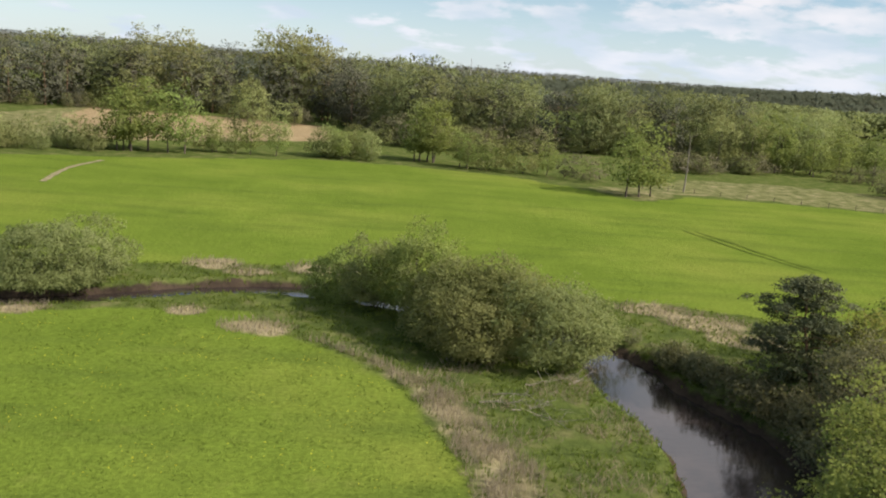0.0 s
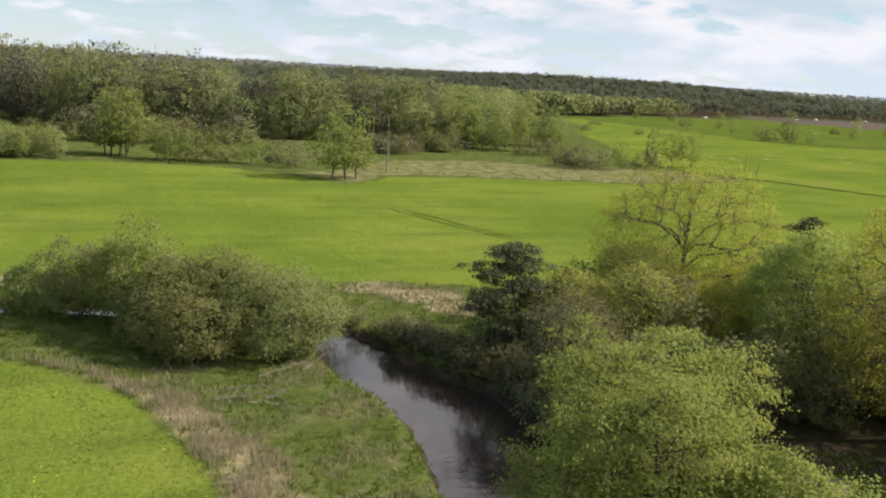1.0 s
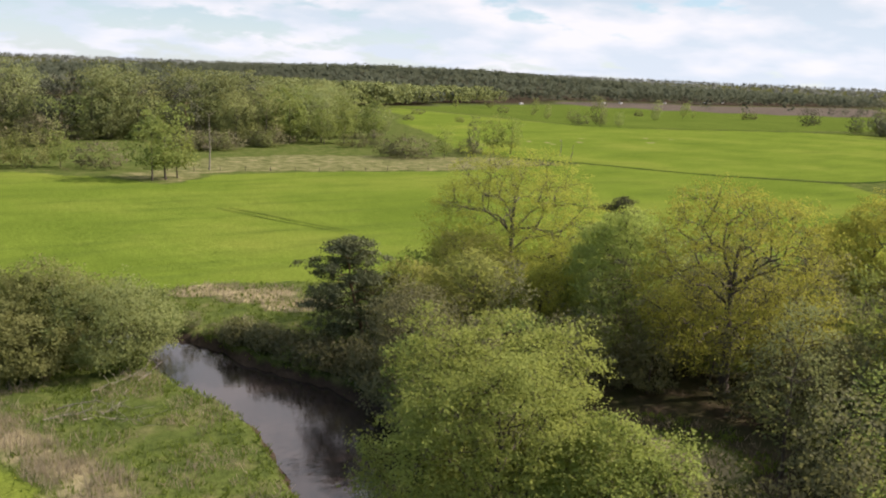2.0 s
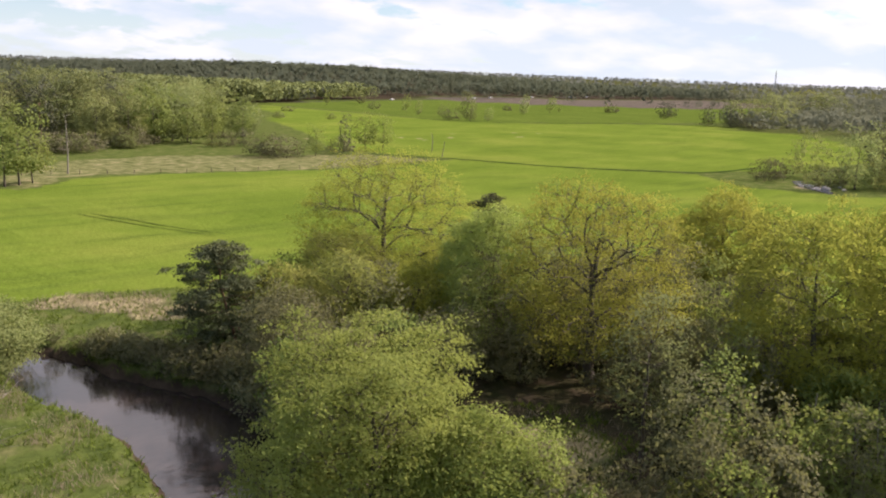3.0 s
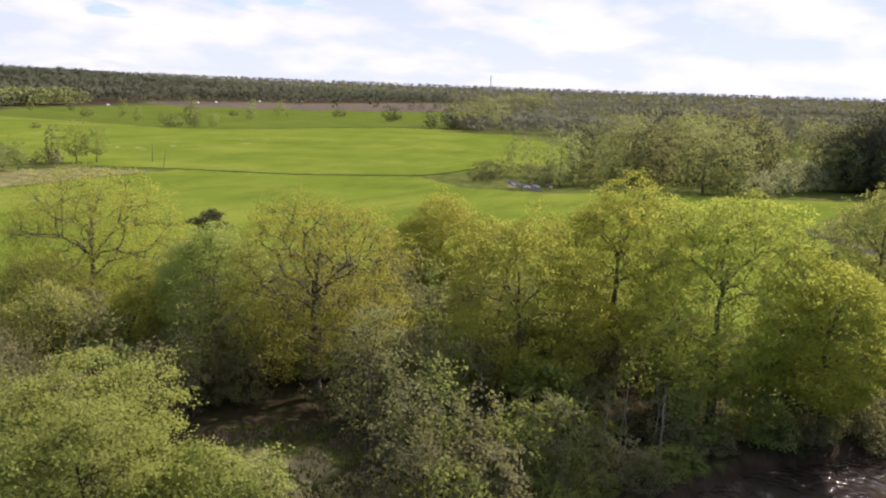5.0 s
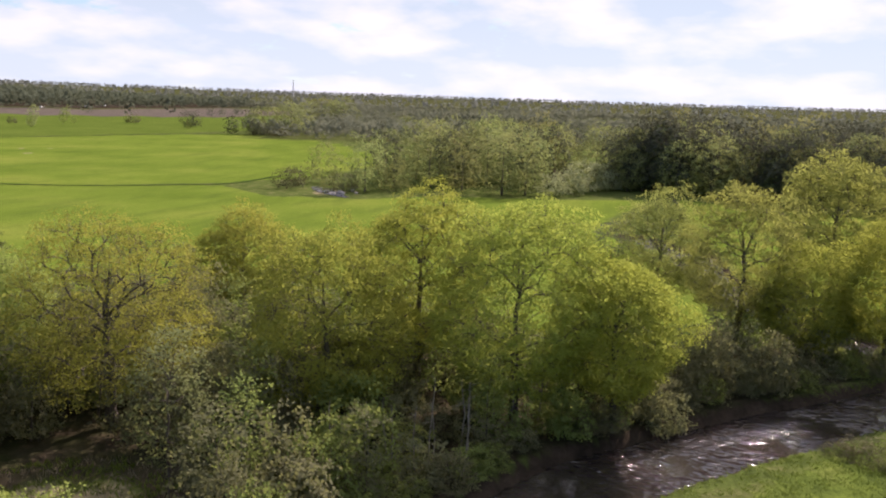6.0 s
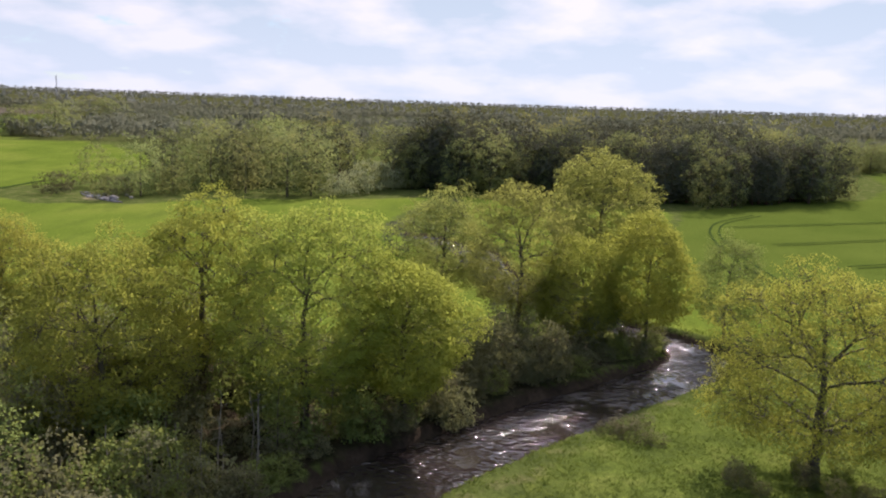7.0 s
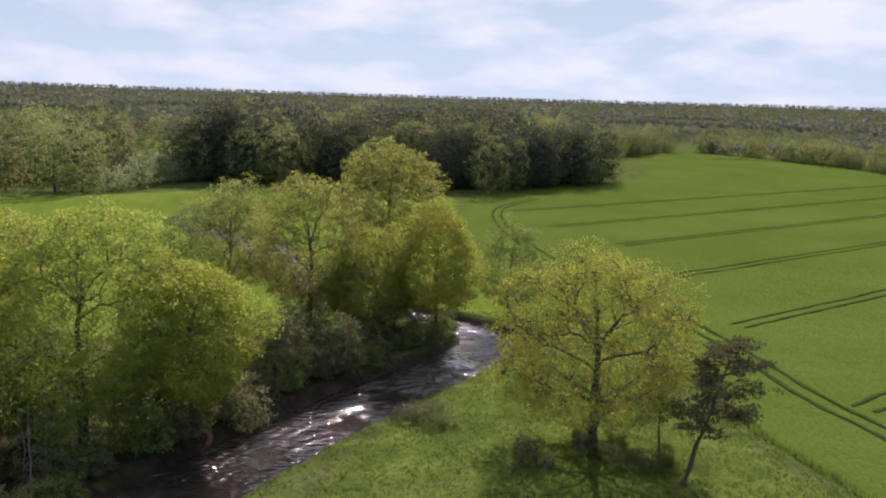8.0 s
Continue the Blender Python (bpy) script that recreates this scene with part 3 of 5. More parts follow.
def parted(points, idx, rng):
    """A bunch of sprays split in two across its longest way."""
    p = points[idx]
    q = p - p.mean(axis=0)
    way = np.linalg.eigh(q.T @ q)[1][:, -1]
    order = idx[np.argsort(q @ way)]
    k = min(max(1, round(len(idx) * rng.uniform(0.38, 0.62))), len(idx) - 1)
    return order[:k], order[k:]


def tree_meshes(seed, h, points, trunk, leaf, per, leaf_mat, bark, fork=(0.2, 0.5), lean=(0, 0), bunches=10, group=6, fine=2, spray=(0.30, 0.12),
                thin=1.0, stems=0, top=0.7, skin=0.6, droop=0.0, rise=0.55, thick=0.8):
    """Meshes of one tree standing at the origin: its trunk, its limbs and its crown. Limbs fork again and again until they reach
    the sprays. stems: limbs that rise from the ground. fine: 2 with twigs, 1 without, 0 for far trees, whose limbs join the trunk."""
    rng = np.random.default_rng(seed)
    n, tr, cr, limbs = len(points), Heap(), Heap(), []
    line = bent((0, 0, -0.4), (lean[0] * top, lean[1] * top, h * top), rng, 8 if fine else 4, 0.025)
    w = np.linspace(0, 1, len(line))
    if not stems:
        tube(tr, line, trunk * (1 - 0.82 * w ** 0.9) * (1 + 0.5 * np.exp(-w * 20)), 8 if fine else 4)
    heap_of = []

    def radius(m):
        return max(trunk * 0.035, trunk * thick * (m / n) ** 0.47)

    def reach(heap, p0, way, idx):
        c = points[idx].mean(axis=0)
        if len(idx) <= group:
            if fine == 2:
                for i in idx:
                    tube(heap, np.array([p0, points[i]]), [trunk * 0.035, trunk * 0.012], 3)
            elif fine == 1:
                tube(heap, np.array([p0, c]), [trunk * 0.035, trunk * 0.012], 3)
            return
        p1 = p0 + (c - p0) * rng.uniform(0.42, 0.58)
        long = np.linalg.norm(p1 - p0)
        ctrl = p0 + way * long * 0.5
        steps = 5 if fine and len(idx) > 20 else 3
        s = np.linspace(0, 1, steps)[:, None]
        limb = p0 * (1 - s) ** 2 + 2 * ctrl * s * (1 - s) + p1 * s * s
        limb[1:-1] += rng.normal(size=(steps - 2, 3)) * long * 0.035
        r = radius(len(idx))
        tube(heap, limb, np.linspace(r, r * 0.78, steps), (6 if len(idx) > 20 else 4) if fine else 3)
        ahead = p1 - ctrl
        ahead /= np.linalg.norm(ahead) + 1e-9
        for half in parted(points, idx, rng):
            reach(heap, p1, ahead, half)

    bunch = [np.arange(n)]
    while len(bunch) < (stems or bunches):
        k = max(range(len(bunch)), key=lambda i: len(bunch[i]))
        bunch += list(parted(points, bunch.pop(k), rng))
    for k, idx in enumerate(bunch):
        c = points[idx].mean(axis=0)
        out = math.hypot(c[0] - lean[0] * c[2] / h, c[1] - lean[1] * c[2] / h)
        if stems:
            a = math.atan2(c[1], c[0])
            p0 = np.array([math.cos(a), math.sin(a), 0]) * min(0.5, out * 0.2) + [0, 0, -0.2]
        else:
            z = np.clip(c[2] - out * rise, fork[0] * h, fork[1] * h)
            p0 = np.array([np.interp(z, line[:, 2], line[:, i]) for i in range(3)])
        way = c - p0
        way[2] = abs(way[2]) + np.linalg.norm(way) * 0.6
        heap = Heap() if fine else tr
        reach(heap, p0, way / np.linalg.norm(way), idx)
        if fine:
            limbs.append(heap.mesh("limb", bark, True))
    heart = points.mean(axis=0) - [0, 0, 0.2 * h * skin]
    face = points - heart
    face /= np.linalg.norm(face, axis=1)[:, None] + 1e-9
    face = face * skin + [0, 0, 0.5] + rng.normal(size=(n, 3)) * 0.45
    k = np.repeat(np.arange(n), per)
    off = np.clip(rng.normal(size=(len(k), 3)), -1.7, 1.7) * [spray[0], spray[0], spray[1]]
    f = face[k] + rng.normal(size=(len(k), 3)) * 0.45
    leaves(cr, rng, points[k] + off, leaf, droop, thin, f / np.linalg.norm(f, axis=1)[:, None])
    return tr.mesh("trunk", bark, True) if tr.n else None, limbs, cr.mesh("crown", leaf_mat)


def plant(name, meshes, x, y, label, category="tree", group="", turn=0.0, size=1.0, z=None, tall=1.0):
    ob = new(name)
    ob.empty_display_size = 0.5
    trunk, limbs, crown = meshes
    if trunk:
        part("trunk", trunk, ob)
    for me in limbs:
        part("limb" if trunk else "stem", me, ob)
    part("crown", crown, ob)
    ob.matrix_basis = pose(x, y, spot(x, y) if z is None else z, 0, 0, turn) @ Matrix.Diagonal((size, size, size * tall, 1))
    return tagged(ob, label, category, group)


SPRING_OAK = "tall oak with thin yellow-green spring leaves and dark limbs"
FRESH = "bushy broadleaf tree in fresh green leaf by the river"


def oak(seed, x, y, h, r, base, mat=None, sprays=850, per=34, leaf=0.15, label=SPRING_OAK, name="oak_tree", trunk=None, lean=(0, 0), shape=None, **more):
    rng = np.random.default_rng(seed + 500)
    pts = crown_points(rng, round(sprays * 1.55), h, base, r, lean=lean, **(shape or {}))
    me = tree_meshes(seed, h, pts, trunk or 0.024 * h, leaf, per, mat or M_OAK, M_BARK, lean=lean, **{"spray": (0.36, 0.16), "bunches": 14, "thick": 0.66, **more})
    return plant(name, me, x, y, label, "tree", "trees of the riverside wood")


def pine(seed, x, y, h, r, base, lean=(0, 0), label="dark green pine with flat layered needle crowns", plates=22, sprays=760, per=30, trunk=None, mat=None, **more):
    pts = plate_points(np.random.default_rng(seed + 500), sprays, h, base, r, plates, lean)
    me = tree_meshes(seed, h, pts, trunk or 0.022 * h, 0.24, per, mat or M_PINE, M_PINEBARK, (0.3, 0.8), lean, plates, 8, 1, (0.26, 0.09), 0.45, top=0.92, skin=0.2, rise=0.15, **more)
    return plant("pine_tree", me, x, y, label, "tree", "pines")


def bush(seed, x, y, h, r, mat, label, stems=11, sprays=420, per=34, leaf=0.165, name="willow_bush", base=0.2, shape=None, **more):
    pts = crown_points(np.random.default_rng(seed + 500), round(sprays * 1.2), h, base, r, **{"lumps": 16, "lump": 0.34, "wide": 0.3, "inner": 0.35, **(shape or {})})
    me = tree_meshes(seed, h, pts, 0.14, leaf, per, mat, M_BARK, stems=stems, fine=1, spray=(0.3, 0.24), **more)
    return plant(name, me, x, y, label, "bush", "riverside bushes")


# the riverside wood
OPEN = {"lumps": 26, "lump": 0.2, "inner": 0.35, "wide": 0.36}
oak(11, 51.3, 61.5, 16.1, 8.2, 3.6, sprays=980, per=24, leaf=0.13, shape=OPEN, fork=(0.30, 0.50), bunches=13, trunk=0.46, thick=0.8)
oak(12, 51.8, 37.6, 16.4, 6.9, 3.0, sprays=980, per=24, leaf=0.13, shape=OPEN, fork=(0.28, 0.48), bunches=14, trunk=0.48, thick=0.8)
oak(13, 51.4, 48.4, 12.8, 4.8, 0.8, M_LIME, 750, label="slender broadleaf tree in green and bronze spring leaf", name="broadleaf_tree", trunk=0.22, fork=(0.12, 0.6))
oak(14, 24.8, 31.2, 12.4, 5.9, 0.6, M_RIVER_ALDER, 1150, 42, 0.13, "broad round alder in fresh green leaf overhanging the river", "alder_tree", shape={"lumps": 15, "lump": 0.46, "wide": 0.34}, fork=(0.1, 0.5))
oak(34, 28.2, 26.2, 7.6, 3.5, 0.4, M_RIVER_ALDER, 520, 40, 0.13, "low bushy alder in fresh green leaf on the river bank", "alder_tree", trunk=0.18, shape={"lumps": 12, "lump": 0.34, "wide": 0.3}, fork=(0.05, 0.4))
oak(15, 45.1, 59.6, 9.6, 4.6, 0.8, M_BRONZE, 620, 14, label="grey-green budding tree with fine twigs", name="budding_tree", trunk=0.22, fork=(0.1, 0.5))
oak(35, 41.0, 54.0, 8.6, 3.6, 1.0, M_BRONZE, 480, 13, label="grey-green budding tree with fine twigs", name="budding_tree", trunk=0.2, fork=(0.15, 0.5))
oak(36, 46.5, 52.0, 8.2, 3.2, 1.4, M_OAK, 420, 16, label="small yellow-green oak under the taller trees", trunk=0.2, fork=(0.2, 0.5))
oak(16, 41.7, 26.2, 11.4, 2.4, 2.4, M_WOOD_MIX, 150, 13, label="slim young tree with thin pale leaves", name="young_tree", trunk=0.17, fork=(0.3, 0.8))
oak(17, 82.0, 43.5, 13.0, 6.0, 1.2, M_OAK, 700, label="rounded olive-green oak behind the wood's edge", shape={"lumps": 12, "lump": 0.3})
oak(18, 57.0, 23.5, 15.6, 6.1, 1.0, M_MAPLE, 900, 34, shape={"lumps": 22, "lump": 0.3, "wide": 0.38}, fork=(0.15, 0.5))
oak(19, 66.6, 18.9, 18.0, 5.7, 1.6, M_OAK, 800, 30, shape={"lumps": 16, "lump": 0.3, "wide": 0.55, "low": 0.75}, fork=(0.25, 0.6))
oak(20, 62.0, 9.8, 17.5, 6.4, 1.0, M_MAPLE, 900, 32, shape={"lumps": 24, "lump": 0.28, "wide": 0.5, "low": 0.8}, label="tall fresh green tree at the river bend", name="broadleaf_tree", fork=(0.2, 0.6))
oak(21, 64.0, 2.6, 14.0, 5.2, 0.8, M_OAK, 900, 34, label=FRESH, name="maple_tree", shape={"lumps": 12, "lump": 0.36, "wide": 0.5, "low": 0.75}, fork=(0.15, 0.5))
oak(22, 90.4, -7.2, 16.9, 5.8, 2.4, M_BRONZE, 850, 26, shape={"lumps": 12, "lump": 0.3}, label="tall pale green oak on the river bank", fork=(0.25, 0.6))
oak(23, 98.0, 0.8, 16.4, 5.0, 2.0, M_BRONZE, 600, 26, shape={"lumps": 10, "lump": 0.34}, label="thin-leaved pale green tree beyond the river", name="broadleaf_tree")
oak(24, 124.0, -21.0, 19.4, 8.0, 2.4, M_BRONZE, 800, 34, 0.21, "big round bronze-green oak at the field corner", shape={"lumps": 16, "lump": 0.25}, spray=(0.42, 0.2), fine=1)
oak(25, 88.4, -20.6, 15.0, 4.9, 0.8, M_OAK, 750, label=FRESH, name="maple_tree", trunk=0.24, shape={"lumps": 10, "lump": 0.34, "wide": 0.5}, fork=(0.1, 0.6))
oak(26, 87.8, -13.4, 12.4, 4.8, 0.6, M_MAPLE, 700, label=FRESH, name="maple_tree", trunk=0.22, shape={"lumps": 9, "lump": 0.36}, fork=(0.1, 0.6))
oak(27, 95.4, -31.0, 12.4, 4.0, 0.8, M_ALDER, 480, 20, label="grey-green alder at the river bend", name="alder_tree", trunk=0.22, fork=(0.1, 0.6))
oak(28, 58.2, -26.2, 15.0, 7.9, 1.5, M_OAK, 1300, 24, 0.125, "lone spreading oak with thin spring leaves and visible limbs", shape={"lumps": 20, "lump": 0.24, "inner": 0.4, "wide": 0.42}, fork=(0.22, 0.5), trunk=0.50, bunches=16, thick=0.8)
pine(31, 34.0, 58.6, 9.4, 4.8, 1.2, (-1.8, 0.8), "low dark pine leaning over the river bank")
oak(29, 32.8, 50.5, 8.0, 3.5, 0.4, M_UNDER, 400, 16, label="brown budding tree leaning over the water", name="budding_tree", trunk=0.16, fork=(0.05, 0.4))
oak(30, 37.5, 57.5, 7.8, 3.4, 0.8, M_BRONZE, 420, 14, label="brown budding tree on the river bank", name="budding_tree", trunk=0.16, fork=(0.1, 0.5))
pine(32, 65.0, 61.2, 10.9, 3.0, 2.0, plates=22, sprays=460)
pine(33, 50.9, -29.8, 9.6, 3.8, 3.6, (1.6, -4.2), "crooked wind-bent pine at the edge of the crop field", 16, 420, 22, mat=M_PINE_DRY)

# bushes along the water
WILLOW = "grey-green willow thicket on the river bank"
bush(41, -27.6, 81.8, 6.0, 7.2, M_WILLOW, "round grey-green willow bush beside the river", sprays=700)
bush(42, -1.4, 83.0, 6.0, 3.2, M_ALDER, "dark leaning alder bush at the water's edge", sprays=260)
bush(43, 5.8, 75.5, 9.6, 4.6, M_ALDER, WILLOW, shape={"lump": 0.45})
bush(44, 12.0, 71.0, 8.0, 5.4, M_WILLOW, WILLOW, sprays=480, shape={"lump": 0.42})
bush(45, 16.0, 66.0, 6.6, 4.8, M_WILLOW, WILLOW)
bush(46, 18.5, 70.5, 6.6, 4.2, M_WILLOW, WILLOW, sprays=300, per=15)
bush(47, 9.5, 66.5, 5.2, 4.2, M_WILLOW, WILLOW, sprays=360)
bush(48, 2.4, 79.2, 6.6, 3.4, M_WILLOW, WILLOW, sprays=300, shape={"lump": 0.42})
bush(49, 14.0, 73.5, 6.0, 4.0, M_ALDER, WILLOW, sprays=320)
bush(50, 8.0, 70.5, 7.0, 4.0, M_WILLOW, WILLOW, sprays=340)
for k, (x, y, h, r) in enumerate(((26.6, 66.4, 1.8, 1.7), (27.6, 63.6, 2.0, 1.9), (28.6, 61.0, 2.2, 2.0), (29.6, 58.2, 2.4, 2.1), (30.6, 55.4, 2.6, 2.2), (31.0, 52.4, 2.6, 2.2), (30.2, 48.6, 2.6, 2.2), (29.4, 44.8, 2.8, 2.2))):
    bush(70 + k, x, y, h, r, M_UNDER, "low brown bramble overhanging the water's edge", 6, 90, 20, 0.2, "bramble_bush")

# undergrowth of the wood: a few shrub forms, turned and sized
SHRUBS = [tree_meshes(60 + i, 5.0, crown_points(np.random.default_rng(660 + i), 120, 5.0, 0.1, 2.9, 9, 0.4, 0.35, 0.32), 0.09, 0.21, 17, (M_UNDER, M_ALDER, M_UNDER, M_UNDER)[i], M_BARK,
                      stems=6, fine=0, spray=(0.28, 0.2)) for i in range(4)]
rng = np.random.default_rng(7)


def undergrow(x, y, size, tall=1.0):
    plant("undergrowth_shrub", SHRUBS[int(rng.integers(4))], x, y, "leafy undergrowth shrub in the riverside wood", "shrub", "undergrowth", rng.uniform(0, 360), size, tall=tall)


def along_bank(line):
    """Spots just over the water's edge, on the wood's side."""
    d = np.gradient(line[:, :2], axis=0)
    d /= np.linalg.norm(d, axis=1)[:, None]
    return line[:, :2] + np.stack([-d[:, 1], d[:, 0]], 1) * (line[:, 2:3] + 1.3)


count = 0
while count < 165:
    x, y = rng.uniform(26, 96), rng.uniform(-22, 68)
    if inside(np.array([x]), np.array([y]), WOOD_FLOOR)[0] and river_gap(np.array([x]), np.array([y]))[0] > 1.2 and np.hypot(x - 39.5, y - 32) > 8:
        undergrow(x, y, rng.uniform(0.6, 1.1), rng.uniform(0.9, 1.5))
        count += 1
# overhanging the river's shaded bank
for x, y in along_bank(RIVER_LINE[101:140]):
    undergrow(x + rng.uniform(-0.3, 1.4), y + rng.uniform(-0.3, 1.4), rng.uniform(0.4, 0.65), rng.uniform(0.7, 1.0))
for x, y in along_bank(RIVER_LINE[54:83]):
    undergrow(x + rng.uniform(-0.5, 1.2), y + rng.uniform(-0.8, 0.8), rng.uniform(0.26, 0.42), rng.uniform(0.7, 1.0))
# low brambles under the lone oak
for k in range(13):
    undergrow(57.0 + rng.uniform(-4, 3), -26.0 + rng.uniform(-5, 7), rng.uniform(0.22, 0.42), rng.uniform(0.7, 1.1))
# thick along the wood's river side
for x, y in ((36, 20), (40, 17.5), (44, 15.5), (47, 19), (50, 14), (53, 16), (55, 12), (58, 15), (50, 24), (53, 28), (60, 6.5), (64, 3), (67, -1), (70, 2), (73, -3), (76, -8), (79, -5), (49, 31), (47, 41), (55, 35)):
    undergrow(x + rng.uniform(-1, 1), y + rng.uniform(-1, 1), rng.uniform(0.42, 0.75), rng.uniform(0.9, 1.3))

# slender saplings with bare lower stems
SAPLINGS = [tree_meshes(160 + i, 8.5, crown_points(np.random.default_rng(760 + i), 80, 8.5, 2.6, 1.8, 9, 0.35, 0.3), 0.085, 0.17, 13, (M_ALDER, M_UNDER, M_UNDER)[i], M_BARK,
                        fork=(0.3, 0.8), fine=0, bunches=8, spray=(0.26, 0.16)) for i in range(3)]
count = 0
while count < 46:
    x, y = rng.uniform(34, 88), rng.uniform(-14, 60)
    if inside(np.array([x]), np.array([y]), WOOD_FLOOR)[0] and river_gap(np.array([x]), np.array([y]))[0] > 1.5 and np.hypot(x - 39.5, y - 32) > 7:
        plant("sapling", SAPLINGS[count % 3], x, y, "slender sapling with a bare stem in the riverside wood", "tree", "saplings", rng.uniform(0, 360), rng.uniform(0.75, 1.15))
        count += 1

# ---------------------------------------------------------------- middle distance
FORMS = {}


def form(kind, i, h, r, base, mat, sprays=120, per=15, leaf=0.42, lump=0.32, wide=0.4, stems=0, bark=None, spray=(0.62, 0.42), low=0.9):
    pts = crown_points(np.random.default_rng(int(h * 370) + i), sprays, h, base, r, 10, lump, 0.45, wide, low)
    FORMS[kind, i] = tree_meshes(int(h * 110) + i, h, pts, 0.012 * h, leaf, per, mat, bark or M_BARK, (0.2, 0.7), stems=stems, fine=0, spray=spray, bunches=7, group=9, thin=1.1)


for i in range(4):
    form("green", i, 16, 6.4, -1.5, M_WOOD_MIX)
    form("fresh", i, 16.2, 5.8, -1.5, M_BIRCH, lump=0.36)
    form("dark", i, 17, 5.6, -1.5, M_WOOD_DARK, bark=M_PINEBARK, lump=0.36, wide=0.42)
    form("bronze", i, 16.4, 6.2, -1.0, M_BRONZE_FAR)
    form("willow", i, 8, 5.0, 0.2, M_WILLOW, 90, 13, 0.36, stems=5, wide=0.3, spray=(0.5, 0.4))
    form("silver", i, 7, 4.8, 0.2, M_SILVER, 90, 13, 0.36, stems=5, wide=0.3, spray=(0.5, 0.4))
    form("grey", i, 5, 4.2, 0.2, M_GREYBUSH, 80, 12, 0.28, stems=6, wide=0.3, spray=(0.42, 0.3))
    form("alder", i, 15, 5.0, 0.4, M_ALDER, 100, 12, 0.44, lump=0.4, low=0.8)
KINDS = {"green": ("broadleaf_tree", "broadleaf tree in mid-green spring leaf at the forest edge", "tree", 16, "forest trees"),
         "fresh": ("birch_tree", "broadleaf tree in light fresh green leaf", "tree", 16, "forest trees"),
         "dark": ("conifer_tree", "dark conifer in the woodland", "tree", 17, "forest trees"),
         "bronze": ("oak_tree", "oak in bronze-green young leaf at the woodland edge", "tree", 16, "forest trees"),
         "willow": ("willow_bush", "rounded pale grey-green willow bush", "bush", 8, "meadow bushes"),
         "silver": ("willow_bush", "rounded silvery pale willow bush at the woodland edge", "bush", 7, "meadow bushes"),
         "grey": ("thorn_bush", "rounded grey-brown leafless bush in the meadow", "bush", 5, "meadow bushes"),
         "alder": ("alder_tree", "thin-crowned alder tree in the hedgerow", "tree", 15, "hedgerow trees")}
turns = np.random.default_rng(5)


def grow(kind, x, y, h, wide=1.0):
    name, label, cat, full, group = KINDS[kind]
    s = h / full
    ob = plant(name, FORMS[kind, int(turns.integers(4))], x, y, label, cat, group, turns.uniform(0, 360), s * wide, tall=1 / wide)
    return ob


def belt(line, width, spacing, kinds, low, high, seed, wide=1.0):
    """Trees in a band along a line of (x, y), uneven in place and height."""
    r = np.random.default_rng(seed)
    for (ax, ay), (bx, by) in zip(line[:-1], line[1:]):
        long = math.hypot(bx - ax, by - ay)
        for k in range(max(1, round(long * max(1.0, width / spacing) / spacing))):
            s, off = r.uniform(), r.uniform(-0.5, 0.5) * width
            x, y = ax + (bx - ax) * s - (by - ay) / long * off, ay + (by - ay) * s + (bx - ax) / long * off
            grow(kinds[int(r.integers(len(kinds)))], x, y, r.uniform(low, high), wide)


# the forest ahead, with its front row and rows behind
belt([(-190, 290), (-131, 306), (-100, 318), (-60, 322)], 16, 8, ["green", "green", "dark"], 20, 24.5, 1)
belt([(-190, 320), (-100, 345), (-30, 345), (40, 310)], 30, 13, ["green", "dark"], 21, 26, 2)
belt([(-62, 330), (-15, 325), (0, 300)], 14, 8, ["dark", "green"], 19, 23, 3)
belt([(0, 290), (34, 284), (60, 276), (90, 268), (120, 268)], 14, 7.5, ["green", "dark", "green"], 18, 22.5, 4)
belt([(10, 315), (60, 305), (130, 296)], 22, 11, ["green", "dark"], 18, 22, 5)
belt([(96, 250), (120, 256), (140, 262), (158, 270)], 16, 7, ["alder", "fresh", "green"], 13, 18, 6)
belt([(140, 285), (175, 320), (190, 360)], 20, 8, ["fresh", "green"], 14, 18, 7)
# tall poplars over the forest
belt([(-42, 335), (-12, 337)], 8, 4.5, ["bronze"], 28, 32.5, 8, 0.75)
grow("fresh", -40, 299, 15, 1.1)
grow("fresh", -26, 297, 9)
belt([(-84, 328), (-68, 331)], 8, 5, ["bronze"], 25, 28.5, 9, 0.8)

# the hedge along the meadow's far side
belt([(-120, 166), (-75, 178), (-55, 188)], 8, 4.2, ["willow", "fresh", "willow"], 4, 8, 11)
belt([(-55, 190), (-38, 196)], 6, 4, ["alder"], 12, 16.5, 12)
belt([(-36, 196), (0, 206)], 7, 3.6, ["willow", "alder", "fresh", "alder"], 5, 9, 13)
belt([(2, 208), (18, 210)], 6, 4.4, ["alder"], 12.5, 16.5, 14)
belt([(18, 206), (28, 200), (36, 200)], 5, 3.6, ["alder", "willow"], 6, 9.5, 15)
belt([(-125, 180), (-90, 186), (-60, 192)], 10, 6, ["willow", "fresh", "fresh"], 4, 7, 19)
belt([(-125, 296), (-60, 312), (-10, 296), (20, 280), (80, 266)], 8, 6.5, ["willow", "grey", "green"], 3, 6, 22)
grow("fresh", -31, 226, 15.5)
grow("fresh", -24, 232, 11)
grow("alder", 41, 198, 8)
grow("grey", 48, 194, 6, 1.2)
grow("alder", 52, 171, 14)
grow("alder", 55, 172, 15)
grow("alder", 58, 174, 13)
belt([(70, 228), (95, 236), (110, 238)], 8, 5, ["grey", "grey", "willow"], 4, 6, 16, 1.3)
belt([(-5, 245), (30, 250), (60, 245)], 10, 6, ["grey", "willow", "fresh"], 5, 9, 17)
